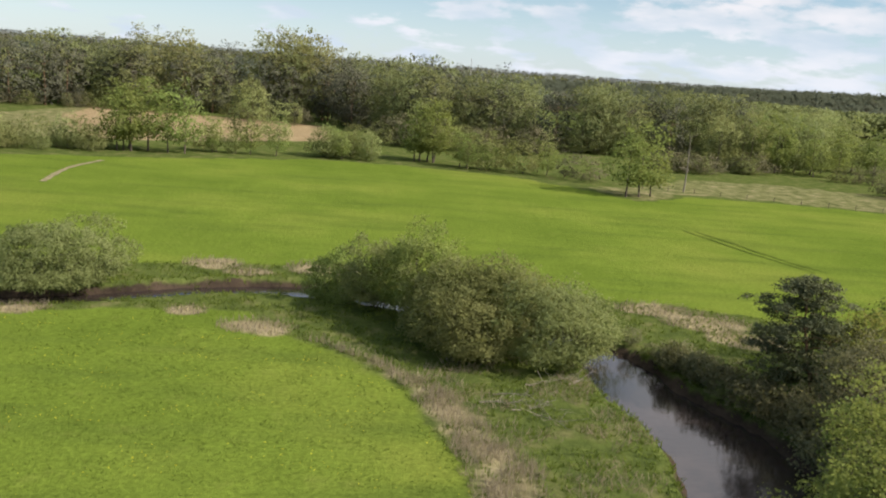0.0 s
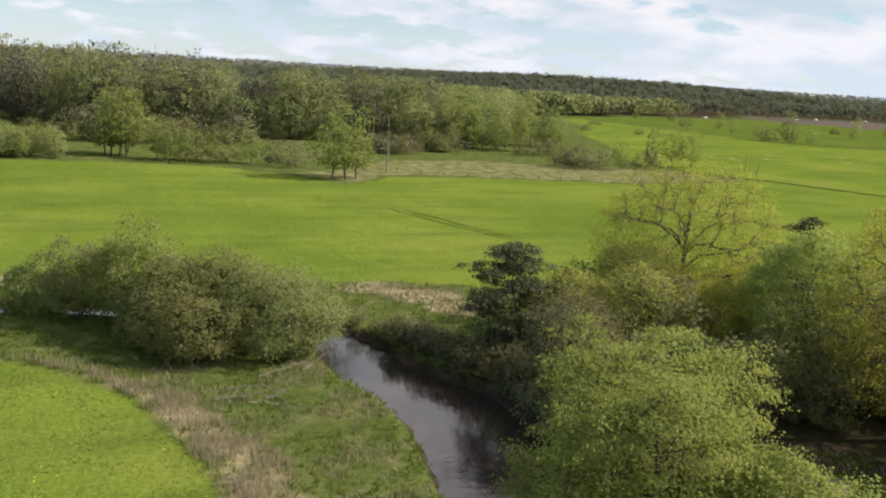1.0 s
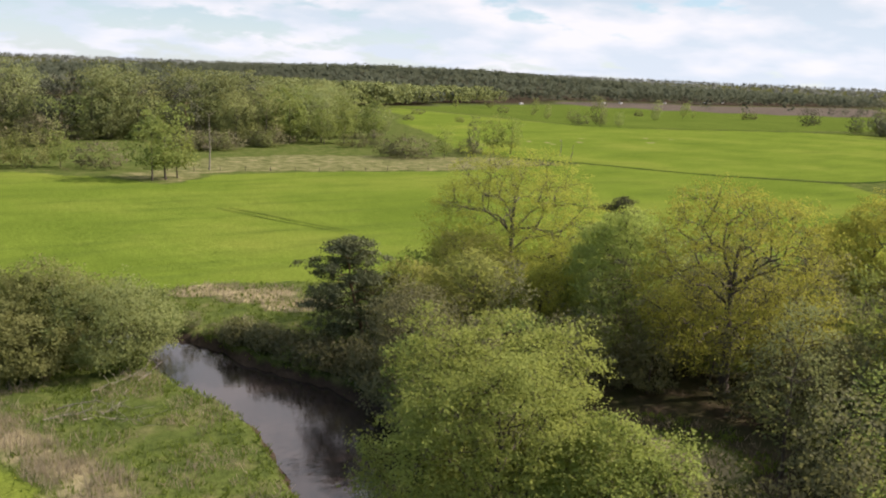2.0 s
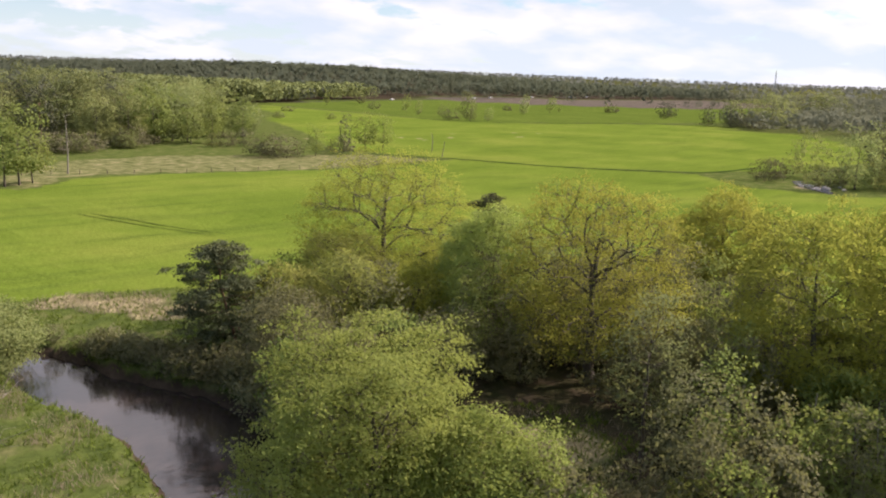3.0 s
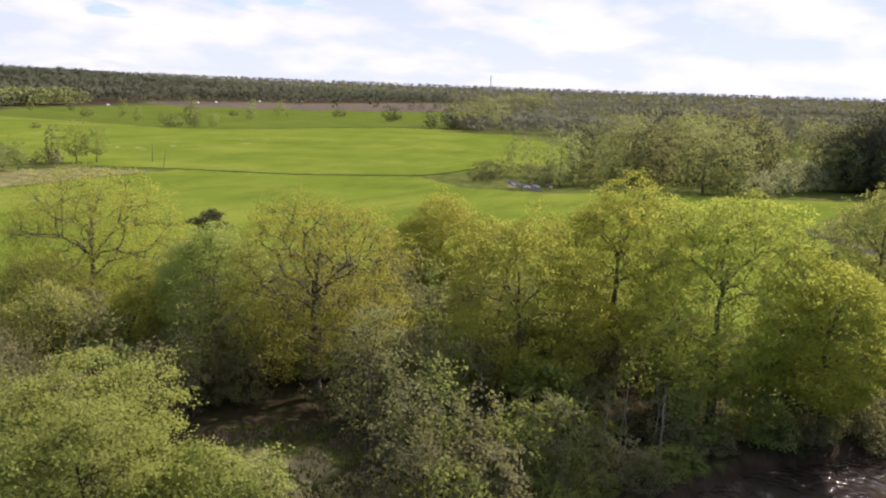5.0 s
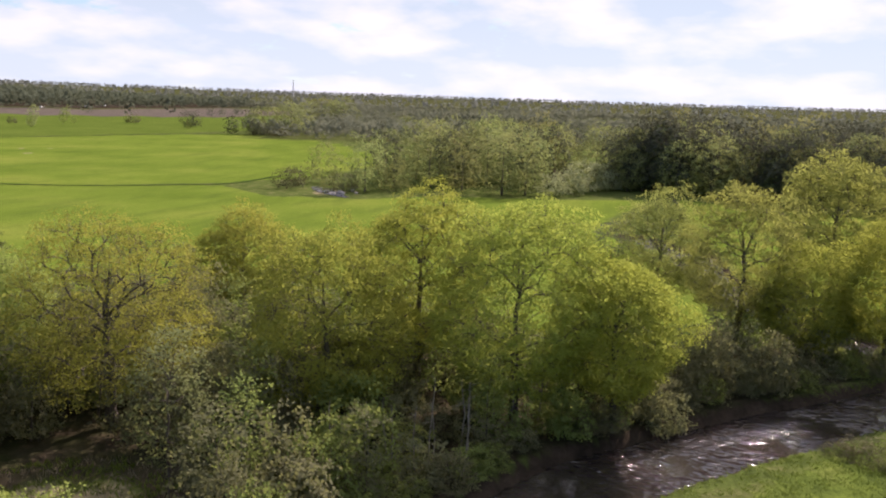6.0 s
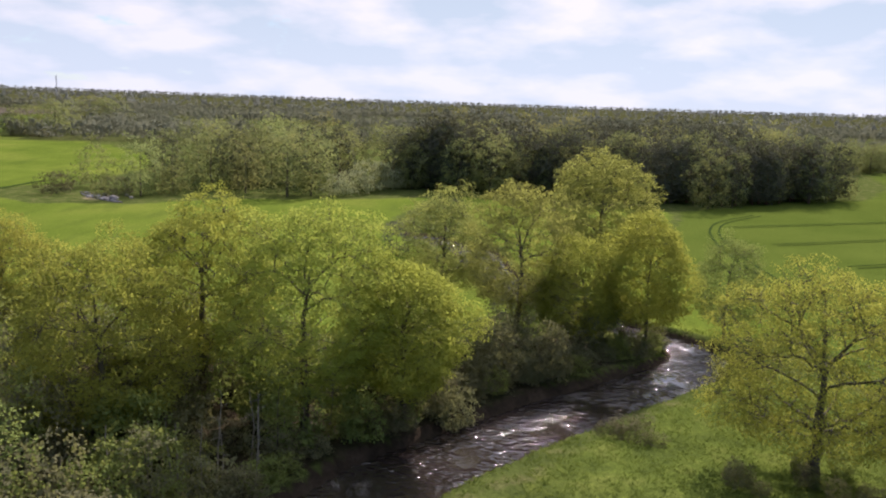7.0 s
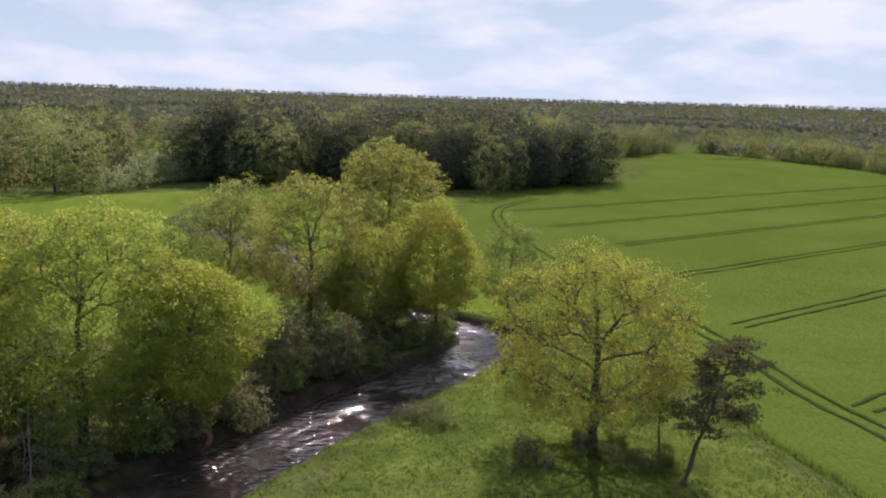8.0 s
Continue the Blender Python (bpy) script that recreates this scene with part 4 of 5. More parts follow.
belt([(122, 230), (140, 232)], 6, 6, ["grey", "willow"], 4, 5.5, 18)
grow("alder", 136, 245, 13)
grow("alder", 128, 243, 12)
grow("grey", 131, 200, 6, 1.5)
grow("grey", 128, 202, 5, 1.5)
grow("alder", 141, 197, 9)
grow("grey", 152, 200, 5.5)
grow("dark", 158, 206, 11, 0.6)
grow("alder", 166, 206, 12)
grow("alder", 171, 204, 12)

# brown bramble heap on the river bank
for x, y, h in ((65.2, -13.4, 1.1), (64.0, -15.0, 1.3), (66.3, -14.8, 1.0), (63.2, -16.4, 0.9), (67.4, -16.2, 0.9)):
    grow("grey", x, y, h, 1.5)
grow("dark", 141, 9.4, 6, 1.7)
# lone trees in the far pasture
for kind, x, y, h, wide in (("fresh", 357, 391, 8.5, 0.8), ("grey", 328, 334, 6, 1.0), ("green", 338, 329, 13.5, 0.85), ("fresh", 351, 328, 7.5, 1.0), ("fresh", 446, 385, 10.5, 0.9), ("alder", 495, 402, 11, 0.9),
                            ("dark", 517, 321, 13.5, 1.2), ("alder", 379, 514, 8.5, 0.9), ("green", 421, 527, 9.5, 1.2), ("alder", 380, 428, 11, 0.8), ("willow", 358, 372, 7.5, 0.7), ("green", 366, 359, 15, 0.85),
                            ("fresh", 520, 446, 11.5, 0.9), ("alder", 552, 445, 11, 0.9), ("dark", 546, 333, 11, 1.2), ("grey", 287, 427, 3, 1.8), ("grey", 240, 365, 3.5, 1.0), ("grey", 262, 352, 3, 1.0)):
    grow(kind, x, y, h, wide)
belt([(340, 452), (470, 420), (600, 372)], 14, 30, ["alder", "fresh", "grey"], 4, 7, 23)
# copse at the end of the pasture
for kind, x, y, h, wide in (("dark", 468, 261, 12, 1.2), ("dark", 481, 253, 20, 1.0), ("fresh", 474, 250, 17, 1.1), ("bronze", 488, 246, 18, 1.0), ("fresh", 488, 232, 23, 1.1), ("fresh", 511, 233, 21, 1.1), ("green", 500, 242, 19, 1.0),
                            ("grey", 462, 228, 5, 1.6), ("willow", 459, 200, 4.8, 1.0), ("grey", 470, 244, 6, 1.3), ("bronze", 748, 322, 24, 1.5), ("green", 740, 299, 23, 1.5), ("fresh", 742, 310, 23, 1.4)):
    grow(kind, x, y, h, wide)

# the wood over the river, to the field corner
belt([(204, 100), (214, 84)], 8, 6, ["willow", "grey", "willow"], 3.5, 7, 31)
for kind, x, y, h, wide in (("grey", 221, 103.5, 4.7, 1.0), ("willow", 227, 97, 11.5, 0.8), ("fresh", 212, 79, 15.5, 1.0), ("willow", 218, 74, 9, 1.0), ("green", 230, 77, 16.5, 1.0), ("dark", 243, 84, 19, 0.9),
                            ("fresh", 236, 68, 19.5, 1.0), ("green", 240, 62, 16, 1.0), ("dark", 252, 66, 20, 1.0), ("bronze", 228, 57, 14, 1.0), ("bronze", 224, 45, 17.8, 1.2), ("fresh", 228, 39.5, 16, 1.0), ("fresh", 243, 40, 17.5, 1.0),
                            ("silver", 229.5, 32.6, 6, 1.2), ("silver", 238, 28, 8.2, 1.1), ("silver", 249, 25, 8.8, 1.1), ("silver", 254, 20, 7, 1.0), ("fresh", 256, 14.6, 13, 0.9), ("green", 259, 8, 12, 0.8), ("fresh", 254, 1, 17, 1.0),
                            ("fresh", 250, -8.5, 18.2, 1.1), ("green", 251, -16, 13, 0.9), ("fresh", 256, -48, 19.2, 1.1), ("green", 232, -66, 17, 0.9), ("bronze", 246, -30, 14, 0.8), ("fresh", 278, -123, 8.7, 0.9), ("green", 240, -75, 15, 0.8)):
    grow(kind, x, y, h, wide)
belt([(254, 78), (264, 52), (272, 24)], 20, 8, ["green", "dark", "bronze", "fresh", "fresh"], 15, 21, 34)
belt([(266, 18), (262, -20), (252, -48), (246, -64), (258, -88), (276, -116)], 14, 4.8, ["dark", "dark", "dark", "dark", "green"], 15.5, 20.5, 35)
belt([(280, 14), (276, -40), (284, -85), (294, -112)], 36, 9, ["dark", "dark", "dark", "bronze"], 20, 24.5, 36)
belt([(330, 20), (350, -60), (360, -130)], 60, 14, ["dark", "green", "bronze", "fresh"], 14, 19, 37)
belt([(335, 96), (390, 84), (440, 50)], 24, 11, ["green", "bronze", "fresh", "dark"], 12, 18, 38)
belt([(405, -170), (440, -205), (478, -240)], 16, 7, ["fresh", "green"], 12, 15, 39)
belt([(480, -268), (431, -277), (404, -283), (368, -284), (327, -277), (250, -284)], 14, 6.5, ["fresh", "green", "willow", "fresh"], 8, 13, 40)
belt([(540, -290), (470, -330), (380, -340)], 20, 12, ["bronze", "green"], 9, 13, 41)


# ---------------------------------------------------------------- far woods, beyond counting
def far_wood(name, seed, area, count, low, high, mat, label, per=34, grain=1.0):
    """Tree tops over a stretch of far land; area gives x and y from two random numbers."""
    r = np.random.default_rng(seed)
    heap = Heap()
    p = area(r, count)
    z = land(p[:, 0], p[:, 1], np.full(len(p), 99.0))
    h = r.uniform(low, high, len(p)) * (1 + 0.18 * waves(p[:, 0], p[:, 1], 60.0, 3.0))
    k = np.repeat(np.arange(len(p)), per)
    d = r.normal(size=(len(k), 3))
    d /= np.linalg.norm(d, axis=1)[:, None]
    c = np.stack([p[k, 0] + d[:, 0] * h[k] * 0.44, p[k, 1] + d[:, 1] * h[k] * 0.44, z[k] + h[k] * (0.58 + 0.40 * d[:, 2])], 1)
    leaves(heap, r, c, np.repeat(h * grain / math.sqrt(per), per)[:, None], thin=1.3, face=d)
    return tagged(new(name, heap.mesh(name, mat)), label, "woodland", kind="stuff")


def polar(yaw0, yaw1, d0, d1, skip):
    """Random spots in part of a ring round the place, but for open fields."""
    def area(r, count):
        a, d = np.radians(r.uniform(yaw0, yaw1, count * 6)), np.sqrt(r.uniform(d0 * d0, d1 * d1, count * 6))
        x, y = d * np.sin(a), d * np.cos(a)
        ok = ~skip(x, y)
        return np.stack([x[ok], y[ok]], 1)[:count]
    return area


def in_fields(x, y):
    return inside(x, y, TILLED) | inside(x, y, BROWN_FIELD) | inside(x, y, FAR_GREEN) | inside(x, y, FAR_PASTURE)


def open_land(x, y):
    """Fields between the far woods."""
    return in_fields(x, y) | ((np.hypot(x, y) < 2600) & (waves(x, y, 120.0, 4.0) > 0.25 + 0.2 * step(1500, 2600, np.hypot(x, y))))


far_wood("far_forest", 51, polar(-40, 62, 640, 1450, in_fields), 9000, 9, 13, M_FAR, "dark mixed forest on the far ridge", 26, 0.8)
far_wood("far_forest_edge", 52, polar(22, 62, 600, 760, in_fields), 900, 11, 16, M_WOOD_MIX, "light green broadleaf edge of the far forest", 50, 0.8)
far_wood("far_woods", 53, polar(60, 140, 480, 900, open_land), 2500, 6, 10, M_PLAIN, "woods and hedges across the plain", 46, 0.8)
far_wood("far_woods", 55, polar(60, 140, 900, 1500, open_land), 5200, 6, 10, M_PLAIN, "farther woods across the plain", 18, 0.9)
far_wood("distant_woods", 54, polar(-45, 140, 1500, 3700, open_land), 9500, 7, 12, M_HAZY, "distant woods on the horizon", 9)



# ---------------------------------------------------------------- tracks, poles, masts and small things
def along(points, spacing):
    """Points at even steps along a smooth line."""
    p = smooth_line([(*q, 0.0) for q in points], 12)[:, :2]
    d = np.concatenate([[0], np.cumsum(np.linalg.norm(np.diff(p, axis=0), axis=1))])
    s = np.arange(0, d[-1], spacing)
    return np.stack([np.interp(s, d, p[:, 0]), np.interp(s, d, p[:, 1])], 1)


def wheel_rut(points, half=0.26, mat=None):
    p = along(points, 1.0)
    p = p + 0.06 * np.stack([waves(p[:, 0], p[:, 1], 4.0), waves(p[:, 1], p[:, 0], 4.0)], 1)
    z = land(p[:, 0], p[:, 1]) + 0.09
    w = half * (1 + 0.35 * waves(p[:, 0], p[:, 1], 2.0, 3.0))
    v, q = ribbon(p, w, z)
    return quad_mesh("wheel_rut", v, q, mat or M_TRACK)


def tramline(points, half=0.26):
    """A pair of wheel ruts through the crop."""
    ob = new("tramline")
    p = np.array(points, float)
    d = np.gradient(p, axis=0)
    d /= np.linalg.norm(d, axis=1)[:, None]
    side = np.stack([d[:, 1], -d[:, 0]], 1) * 0.95
    for s in (-1, 1):
        part("wheel_rut", wheel_rut([tuple(q) for q in p + side * s], half), ob)
    return tagged(ob, "pair of dark wheel ruts through the green crop", "track", "tramlines", "structure")


WAY, OFF = np.array([0.433, -0.901]), np.array([0.901, 0.433])
for off, start, stop in ((33.5, 75, 300), (56.4, 91, 320), (79.8, 110, 360), (103.6, 125, 380), (126.5, 130, 400), (149.5, 140, 420)):
    tramline([tuple(OFF * off + WAY * s) for s in np.linspace(start, stop, 6)], 0.2)
tramline([(30, -53), (45, -52), (55, -51.2), (69, -50.8), (91, -52), (125, -49), (170, -52), (200, -60), (222, -76)], 0.24)
# old wheel marks in the meadow, and a footpath beside the hedge
M_MARK = plain_material("flattened_grass", (0.062, 0.092, 0.020), 0.9, 1.5)
for dx in (0.0, 1.9):
    tagged(new("wheel_mark", wheel_rut([(50.9 + dx, 134), (51.7 + dx, 130.6), (54.0 + dx, 121.3), (56.5 + dx, 114.6), (59.0 + dx, 107.0)], 0.16, M_MARK)), "old dark wheel mark in the meadow grass", "track", "wheel marks", kind="structure")
M_PATH = plain_material("trodden_dry_grass", (0.21, 0.19, 0.11), 0.9, 1.5)
tagged(new("footpath", wheel_rut([(-50, 140.4), (-51.9, 158), (-50.1, 172)], 0.45, M_PATH)), "faint pale trodden footpath across the meadow", "path", kind="structure")
# the drainage ditch across the pastures
for pts, w in (([(160, 196), (173, 176), (185, 146), (198, 130), (212, 118), (240, 117)], 0.8), ([(322, 352), (348, 309), (421, 290), (456, 274), (500, 262)], 0.9)):
    tagged(new("ditch", wheel_rut(pts, w)), "narrow dark ditch between the pastures", "ditch", kind="structure")


def blades(heap, rng, x, y, height, width, lean=0.25, ground=None):
    """Upright blades of grass or reed."""
    n = len(x)
    z = land(x, y) if ground is None else ground
    a = rng.uniform(0, np.pi, n)
    h = height * rng.uniform(0.55, 1.2, n)
    side = np.stack([np.cos(a), np.sin(a), np.zeros(n)], 1) * (width * rng.uniform(0.6, 1.3, n) / 2)[:, None]
    foot = np.stack([x, y, z - 0.04], 1)
    tip = foot + np.stack([rng.normal(size=n) * lean * h, rng.normal(size=n) * lean * h, h], 1)
    v = np.stack([foot - side, foot + side, tip + side * 0.25, tip - side * 0.25], 1).reshape(-1, 3)
    heap.put(v, np.arange(n * 4).reshape(n, 4))


def strew(seed, box, count, keep):
    r = np.random.default_rng(seed)
    x, y = r.uniform(box[0], box[1], count), r.uniform(box[2], box[3], count)
    ok = keep(x, y)
    return r, x[ok], y[ok]


def scatter(name, label, mat, seed, box, count, keep, height, width, lean=0.25, per=1):
    r, x, y = strew(seed, box, count, keep)
    x, y = np.repeat(x, per) + r.normal(size=len(x) * per) * 0.12 * (per > 1), np.repeat(y, per) + r.normal(size=len(y) * per) * 0.12 * (per > 1)
    heap = Heap()
    blades(heap, r, x, y, height, width, lean)
    return tagged(new(name, heap.mesh(name, mat)), label, "grass", kind="stuff")


scatter("dry_reeds", "strip of tall pale dry reeds along the meadow", M_REED, 1, (-6, 16, 34, 74), 30000,
        lambda x, y: inside(x + 0.8 * waves(x, y, 3.0), y, DRY_NEAR) & (waves(x, y, 1.6, 3.0) > -0.45), 0.75, 0.042, 0.3)
scatter("reed_tussocks", "pale dry grass tussocks on the river bank", M_REED, 2, (-40, 45, 60, 98), 42000,
        lambda x, y: np.minimum.reduce([np.hypot((x - sx) / 1.4, y - sy) / r for sx, sy, r in DRY_SPOTS]) < 0.95, 0.55, 0.06, 0.4)
scatter("dry_stalks", "loose pale dry stalks among rough bank grass", M_REED, 11, (6, 20, 36, 66), 9000,
        lambda x, y: (river_gap(x, y) > 1.0) & ~inside(x, y, NEAR_MEADOW) & (waves(x, y, 2.6, 4.0) + 0.5 * waves(x, y, 0.9, 2.0) > 0.15), 0.5, 0.04, 0.5)
BANK = lambda x, y: (river_gap(x, y) > 0.25) & ~inside(x, y, WOOD_FLOOR) & ~inside(x, y, MAIN_MEADOW) & ~inside(x, y, NEAR_MEADOW) & ~inside(x, y, CROP)
scatter("bank_grass", "long rough green grass on the river banks", M_BLADE, 3, (-45, 48, 30, 98), 26000,
        lambda x, y: BANK(x, y) & (waves(x, y, 2.2, 2.0) > -0.45), 0.30, 0.12, 0.6, 3)
scatter("bank_grass", "long rough green grass by the lone oak", M_BLADE, 4, (44, 100, -46, 2), 20000,
        lambda x, y: BANK(x, y) & (waves(x, y, 2.2, 2.0) > -0.6), 0.17, 0.11, 0.8, 3)
scatter("glade_grass", "pale grass and dead stalks in the wood's clearing", M_REED, 9, (33, 48, 24, 42), 2600,
        lambda x, y: (np.hypot(x - 40, y - 33) < 7) & (river_gap(x, y) > 1.5) & (waves(x, y, 1.8, 1.0) > 0.0), 0.4, 0.06, 0.5)
scatter("glade_grass", "green grass tussocks in the wood's clearing", M_BLADE, 10, (33, 48, 24, 42), 3000,
        lambda x, y: (np.hypot(x - 40, y - 33) < 7) & (river_gap(x, y) > 1.5) & (waves(x, y, 1.8, 1.0) < 0.2), 0.3, 0.12, 0.6, 2)
scatter("meadow_grass", "short lush meadow grass tussocks", M_BLADE, 5, (-34, 10, 30, 80), 16000,
        lambda x, y: inside(x, y, NEAR_MEADOW) & (river_gap(x, y) > 1.0) & (waves(x, y, 1.3, 6.0) > 0.0), 0.13, 0.09, 0.8, 2)
scatter("crop_edge", "dark edge of the standing green crop", M_BLADE, 6, (30, 96, -43.5, -39.0), 16000,
        lambda x, y: inside(x, y, CROP) & ~inside(x, y - 0.9, CROP) | (inside(x, y, CROP) & ~inside(x, y + 0.9, CROP)), 0.5, 0.08, 0.2)


def dandelions():
    r, x, y = strew(8, (-34, 8, 30, 72), 2600, lambda x, y: inside(x, y, NEAR_MEADOW) & (waves(x, y, 2.6, 1.0) > 0.1))
    heap = Heap()
    c = np.stack([x, y, land(x, y) + 0.2], 1)
    leaves(heap, r, c, 0.055, thin=1.6)
    return tagged(new("dandelions", heap.mesh("dandelions", M_FLOWER)), "yellow dandelion heads scattered over the meadow", "flowers", kind="stuff")


dandelions()


def snag(seed, x, y, h, thick, label, name="dead_tree", twigs=9, mat=None):
    """A bare dead trunk with stubs."""
    r = np.random.default_rng(seed)
    ob = new(name)
    line = bent((0, 0, -0.3), (r.normal() * 0.05 * h, r.normal() * 0.05 * h, h), r, 8, 0.02)
    heap = Heap()
    tube(heap, line, np.linspace(thick, thick * 0.3, 8), 7)
    part("trunk", heap.mesh("trunk", mat or M_DEAD, True), ob)
    for k in range(twigs):
        p = line[int(r.integers(3, 8))]
        stub = Heap()
        tube(stub, bent(p, p + r.normal(size=3) * [0.09, 0.09, 0.05] * h + [0, 0, 0.04 * h], r, 3, 0.1), [thick * 0.3, thick * 0.2, thick * 0.08], 4)
        part("stub", stub.mesh("stub", mat or M_DEAD, True), ob)
    ob.matrix_basis = pose(x, y, spot(x, y))
    return tagged(ob, label, "dead tree", "bare stems" if name == "bare_stem" else "")


snag(1, 68.9, 185.2, 12.0, 0.19, "bare bleached birch trunk standing in dry grass")
snag(2, 183.6, 195.5, 5.0, 0.16, "thin bare trunk beside the ditch")
snag(3, 175, 182, 4.5, 0.14, "thin bare trunk beside the ditch")
snag(4, 56.2, -30.8, 5.6, 0.10, "thin crooked bare sapling beside the lone oak", twigs=14, mat=M_BARK)
STEMS = np.random.default_rng(44)
for k, (x, y) in enumerate(((45.6, 20.5), (50.4, 17.0), (52.4, 13.6), (48.7, 14.7), (50.2, 13.5), (53.3, 13.1), (52.3, 11.3), (56.7, 10.4), (59.5, 9.4), (49.4, 16.9), (61.3, 8.1), (47.0, 17.6), (55.0, 12.4), (51.5, 15.4), (58.0, 10.8), (54.2, 11.0))):
    snag(60 + k, x + STEMS.uniform(-0.5, 0.5), y + STEMS.uniform(-0.3, 0.8), STEMS.uniform(3.5, 6.5), STEMS.uniform(0.05, 0.085), "slim pale leaning stem in the riverside wood", "bare_stem", 5)


def fallen_branch(seed, x, y, long, yaw):
    r = np.random.default_rng(seed)
    ob, heap = new("fallen_branch"), Heap()
    main = bent((0, 0, 0.15), (long, 0, 0.55), r, 6, 0.06)
    tube(heap, main, np.linspace(0.045, 0.012, 6), 6)
    part("stem", heap.mesh("stem", M_DEAD, True), ob)
    for k in range(13):
        p, twig = main[int(r.integers(2, 6))], Heap()
        tube(twig, bent(p, p + r.normal(size=3) * [0.7, 0.7, 0.4] + [0.4, 0, 0.3], r, 3, 0.1), [0.02, 0.014, 0.006], 4)
        part("twig", twig.mesh("twig", M_DEAD, True), ob)
    ob.matrix_basis = pose(x, y, spot(x, y), 0, 0, yaw)
    return tagged(ob, "bleached fallen branch lying in dry grass", "branch", "fallen branches")


for k, (x, y, long, yaw) in enumerate(((10.5, 58.2, 4.2, -35), (11.5, 55.6, 3.4, 20), (12.8, 56.6, 3.8, -70), (13.2, 60.6, 3.0, 10), (16.5, 61.0, 2.6, 40), (9.4, 56.8, 2.8, -10), (17.6, 63.2, 2.2, 75))):
    fallen_branch(20 + k, x, y, long, yaw)


def fence_post(x, y, h):
    heap = Heap()
    r = np.random.default_rng(int(x * 10))
    tube(heap, bent((0, 0, -0.2), (r.normal() * 0.05, r.normal() * 0.05, h), r, 3, 0.01), [0.06, 0.055, 0.05], 6)
    tube(heap, np.array([(0, 0, h), (0, 0, h + 0.04)]), [0.05, 0.01], 6)
    ob = new("fence_post", heap.mesh("fence_post", M_BARK))
    ob.matrix_basis = pose(x, y, spot(x, y))
    return tagged(ob, "weathered wooden fence post at the meadow's edge", "post", "fence posts")


for x, y in along([(60, 186), (74, 182.6), (95, 176.2), (113, 173.2), (135, 172)], 5.5):
    fence_post(float(x), float(y), 1.0)


def stone(x, y, size, seed):
    r = np.random.default_rng(seed)
    bm = bmesh.new()
    bmesh.ops.create_icosphere(bm, subdivisions=2, radius=size)
    for v in bm.verts:
        v.co *= 1 + r.normal() * 0.09
        v.co.z *= 0.55
    me = bpy.data.meshes.new("stone")
    bm.to_mesh(me)
    bm.free()
    me.materials.append(M_STONE)
    ob = new("stone", me)
    ob.matrix_basis = pose(x, y, spot(x, y) + size * 0.2, 0, 0, r.uniform(0, 360))
    return tagged(ob, "pale stone on the muddy bank by the bushes", "stone", "bank stones")


for k in range(9):
    r = np.random.default_rng(300 + k)
    stone(206 + r.normal() * 3.5, 86 + r.normal() * 4.0, r.uniform(0.35, 0.9), k)
v, q = ribbon([(197, 78), (203, 84), (210, 90), (216, 95)], [0.8, 2.2, 2.6, 1.0], 0.10)
tagged(new("pool", quad_mesh("pool", v, q, M_WATER)), "shallow pool on the muddy bank below the bushes", "pool", kind="structure")


def lattice_mast(x, y, h, wide, label):
    """A tall steel lattice mast: three legs, rings and braces."""
    ob = new("radio_mast")
    corners = [np.array([math.cos(a), math.sin(a)]) * wide for a in (0.3, 0.3 + 2.094, 0.3 + 4.189)]
    for c in corners:
        heap = Heap()
        tube(heap, np.array([(*c, -2), (*(c * 0.6), h)]), [wide * 0.22, wide * 0.2], 5)
        part("leg", heap.mesh("leg", M_STEEL), ob)
    for k in range(12):
        heap = Heap()
        s, e = k / 12, (k + 1) / 12
        for i in range(3):
            a, b = corners[i], corners[(i + 1) % 3]
            tube(heap, np.array([(*(a * (1 - 0.4 * s)), h * s), (*(b * (1 - 0.4 * e)), h * e)]), [wide * 0.1] * 2, 4)
        part("brace", heap.mesh("brace", M_STEEL), ob)
    heap = Heap()
    tube(heap, np.array([(0, 0, h - 1), (0, 0, h * 1.12)]), [wide * 0.25, wide * 0.1], 5)
    part("aerial", heap.mesh("aerial", M_STEEL), ob)
    ob.matrix_basis = pose(x, y, spot(x, y))
    return tagged(ob, label, "mast")


lattice_mast(2258, 1071, 48, 1.8, "tall grey lattice radio mast on the horizon")
lattice_mast(207, 1991, 40, 1.2, "thin grey lattice mast behind the forest")

M_CAR = plain_material("white_car_paint", (0.75, 0.75, 0.75), 0.3, 0.5, 0.04)
M_TYRE = plain_material("tyre_rubber", (0.02, 0.02, 0.02))
M_GLASS = plain_material("dark_car_glass", (0.03, 0.035, 0.04), 0.1)


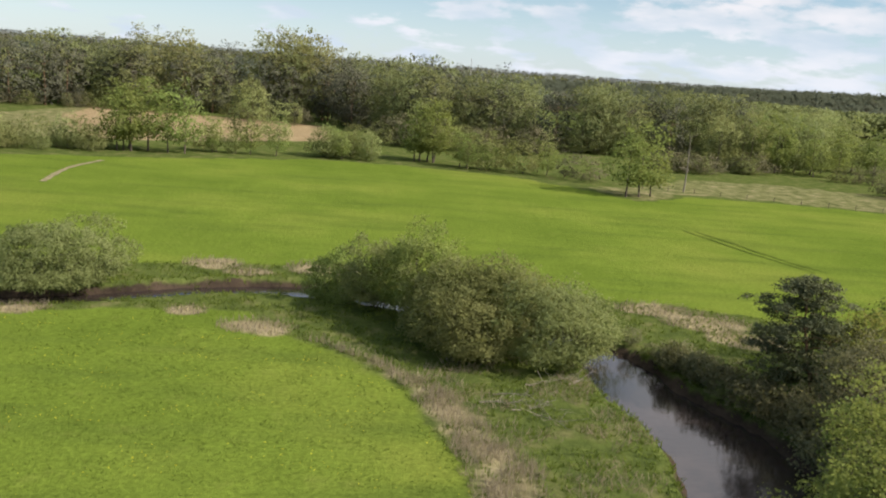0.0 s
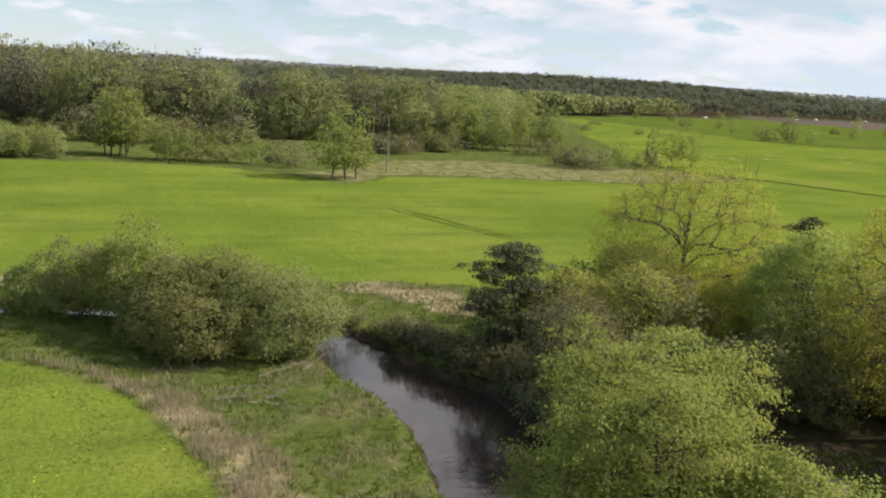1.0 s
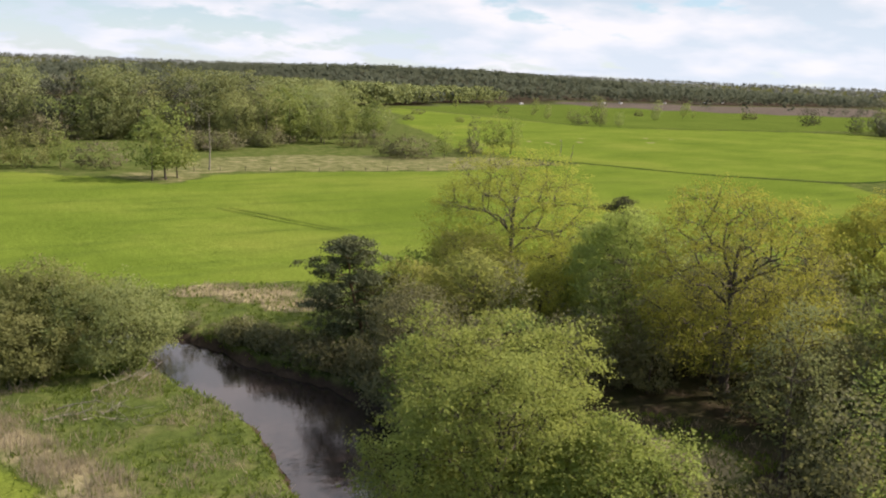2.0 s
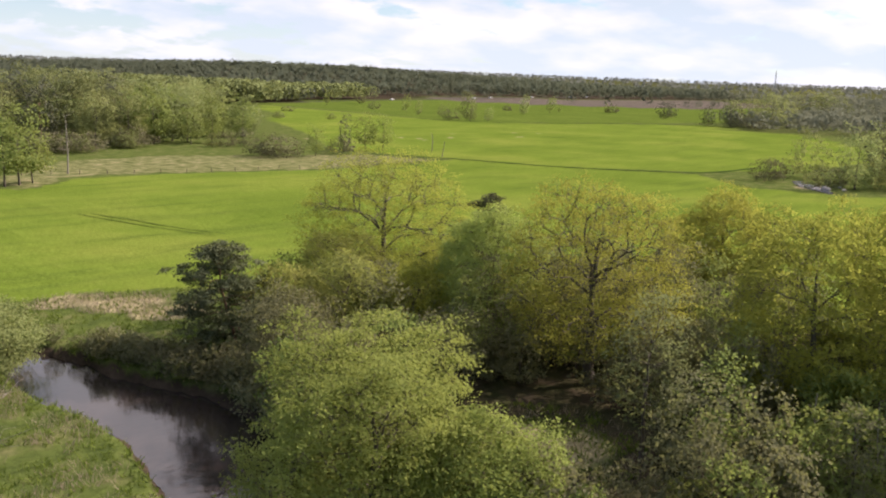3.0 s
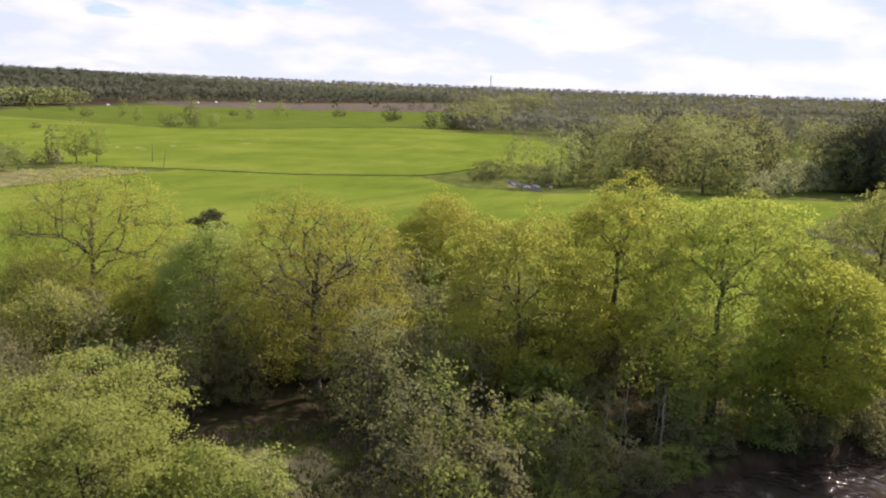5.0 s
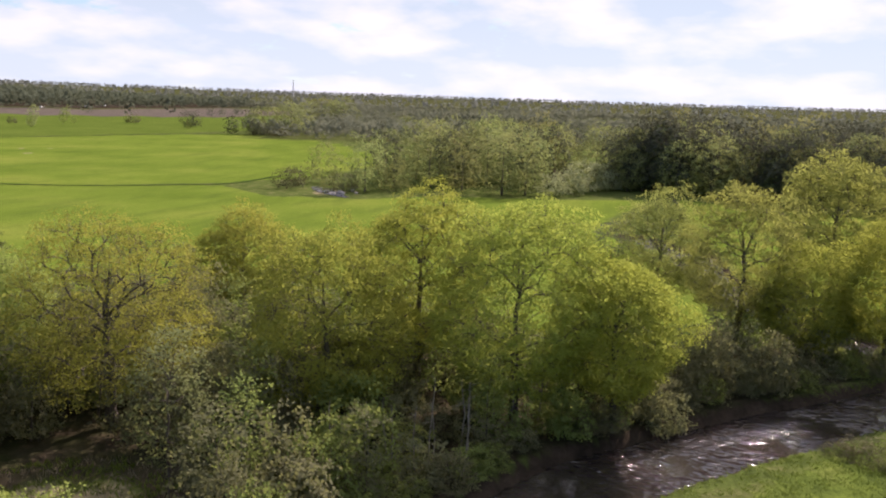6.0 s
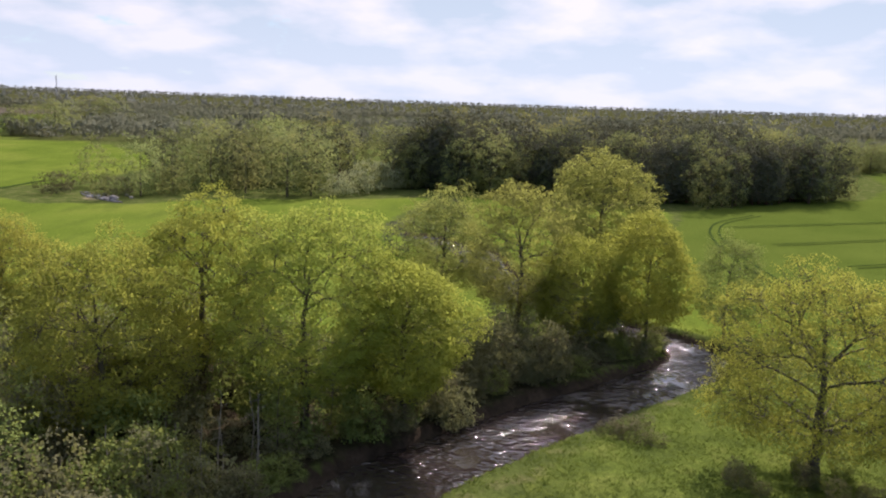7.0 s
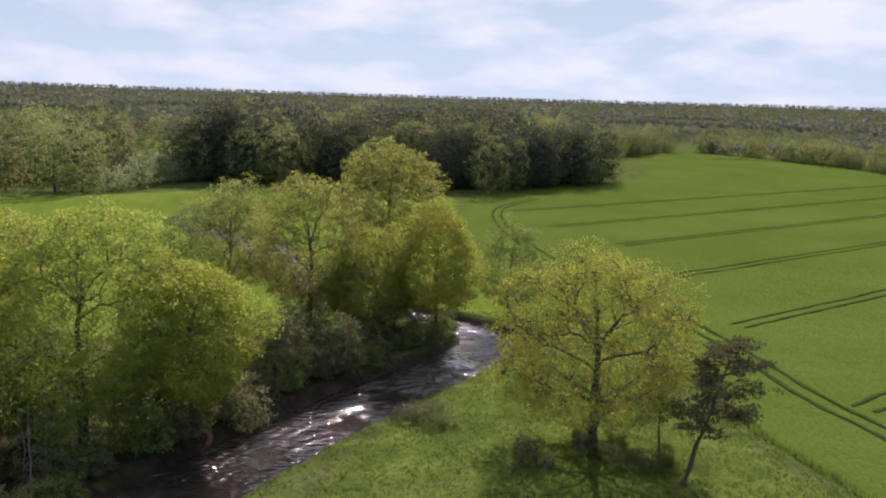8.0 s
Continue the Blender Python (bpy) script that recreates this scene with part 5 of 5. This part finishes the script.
def box_mesh(name, size, centre, mat, taper=1.0, edge=0.08):
    bm = bmesh.new()
    bmesh.ops.create_cube(bm, size=1.0)
    for v in bm.verts:
        k = taper if v.co.z > 0 else 1.0
        v.co = Vector((v.co.x * size[0] * k, v.co.y * size[1] * (0.5 + 0.5 * k), v.co.z * size[2])) + Vector(centre)
    bmesh.ops.bevel(bm, geom=bm.edges[:], offset=edge, segments=2, affect="EDGES")
    me = bpy.data.meshes.new(name)
    bm.to_mesh(me)
    bm.free()
    me.materials.append(mat)
    return me


CAR = {"body": box_mesh("body", (4.4, 1.8, 0.75), (0, 0, 0.68), M_CAR), "cabin": box_mesh("cabin", (2.5, 1.6, 0.6), (-0.2, 0, 1.3), M_GLASS, 0.7), "roof": box_mesh("roof", (1.7, 1.3, 0.08), (-0.2, 0, 1.62), M_CAR, 0.9, 0.02)}


def wheel_mesh():
    heap = Heap()
    tube(heap, np.array([(0, -0.11, 0), (0, -0.1, 0), (0, 0.1, 0), (0, 0.11, 0)]), [0.2, 0.32, 0.32, 0.2], 14)
    return heap.mesh("wheel", M_TYRE)


WHEEL = wheel_mesh()


def car(x, y, yaw):
    ob = new("car")
    for n in ("body", "cabin", "roof"):
        part(n, CAR[n], ob)
    for wx in (-1.4, 1.4):
        for wy in (-0.8, 0.8):
            w = part("wheel", WHEEL, ob)
            w.matrix_basis = pose(wx, wy, 0.32)
    ob.matrix_basis = pose(x, y, spot(x, y) + 0.05, 0, 0, yaw)
    return tagged(ob, "small white car on the far road", "car", "cars on the far road")


for x, y in ((493, 574), (612, 592), (640, 596), (717, 607), (797, 618), (835, 624)):
    car(x, y, 8)
M_ROAD = plain_material("worn_asphalt", (0.06, 0.06, 0.06), 0.85, 0.8)
p = along([(380, 556), (480, 573), (650, 598), (860, 628), (1060, 655)], 10)
v, q = ribbon(p, 3.2, land(p[:, 0], p[:, 1]) + 0.05)
tagged(new("road", quad_mesh("road", v, q, M_ROAD)), "grey country road beyond the tilled field", "road", kind="structure")
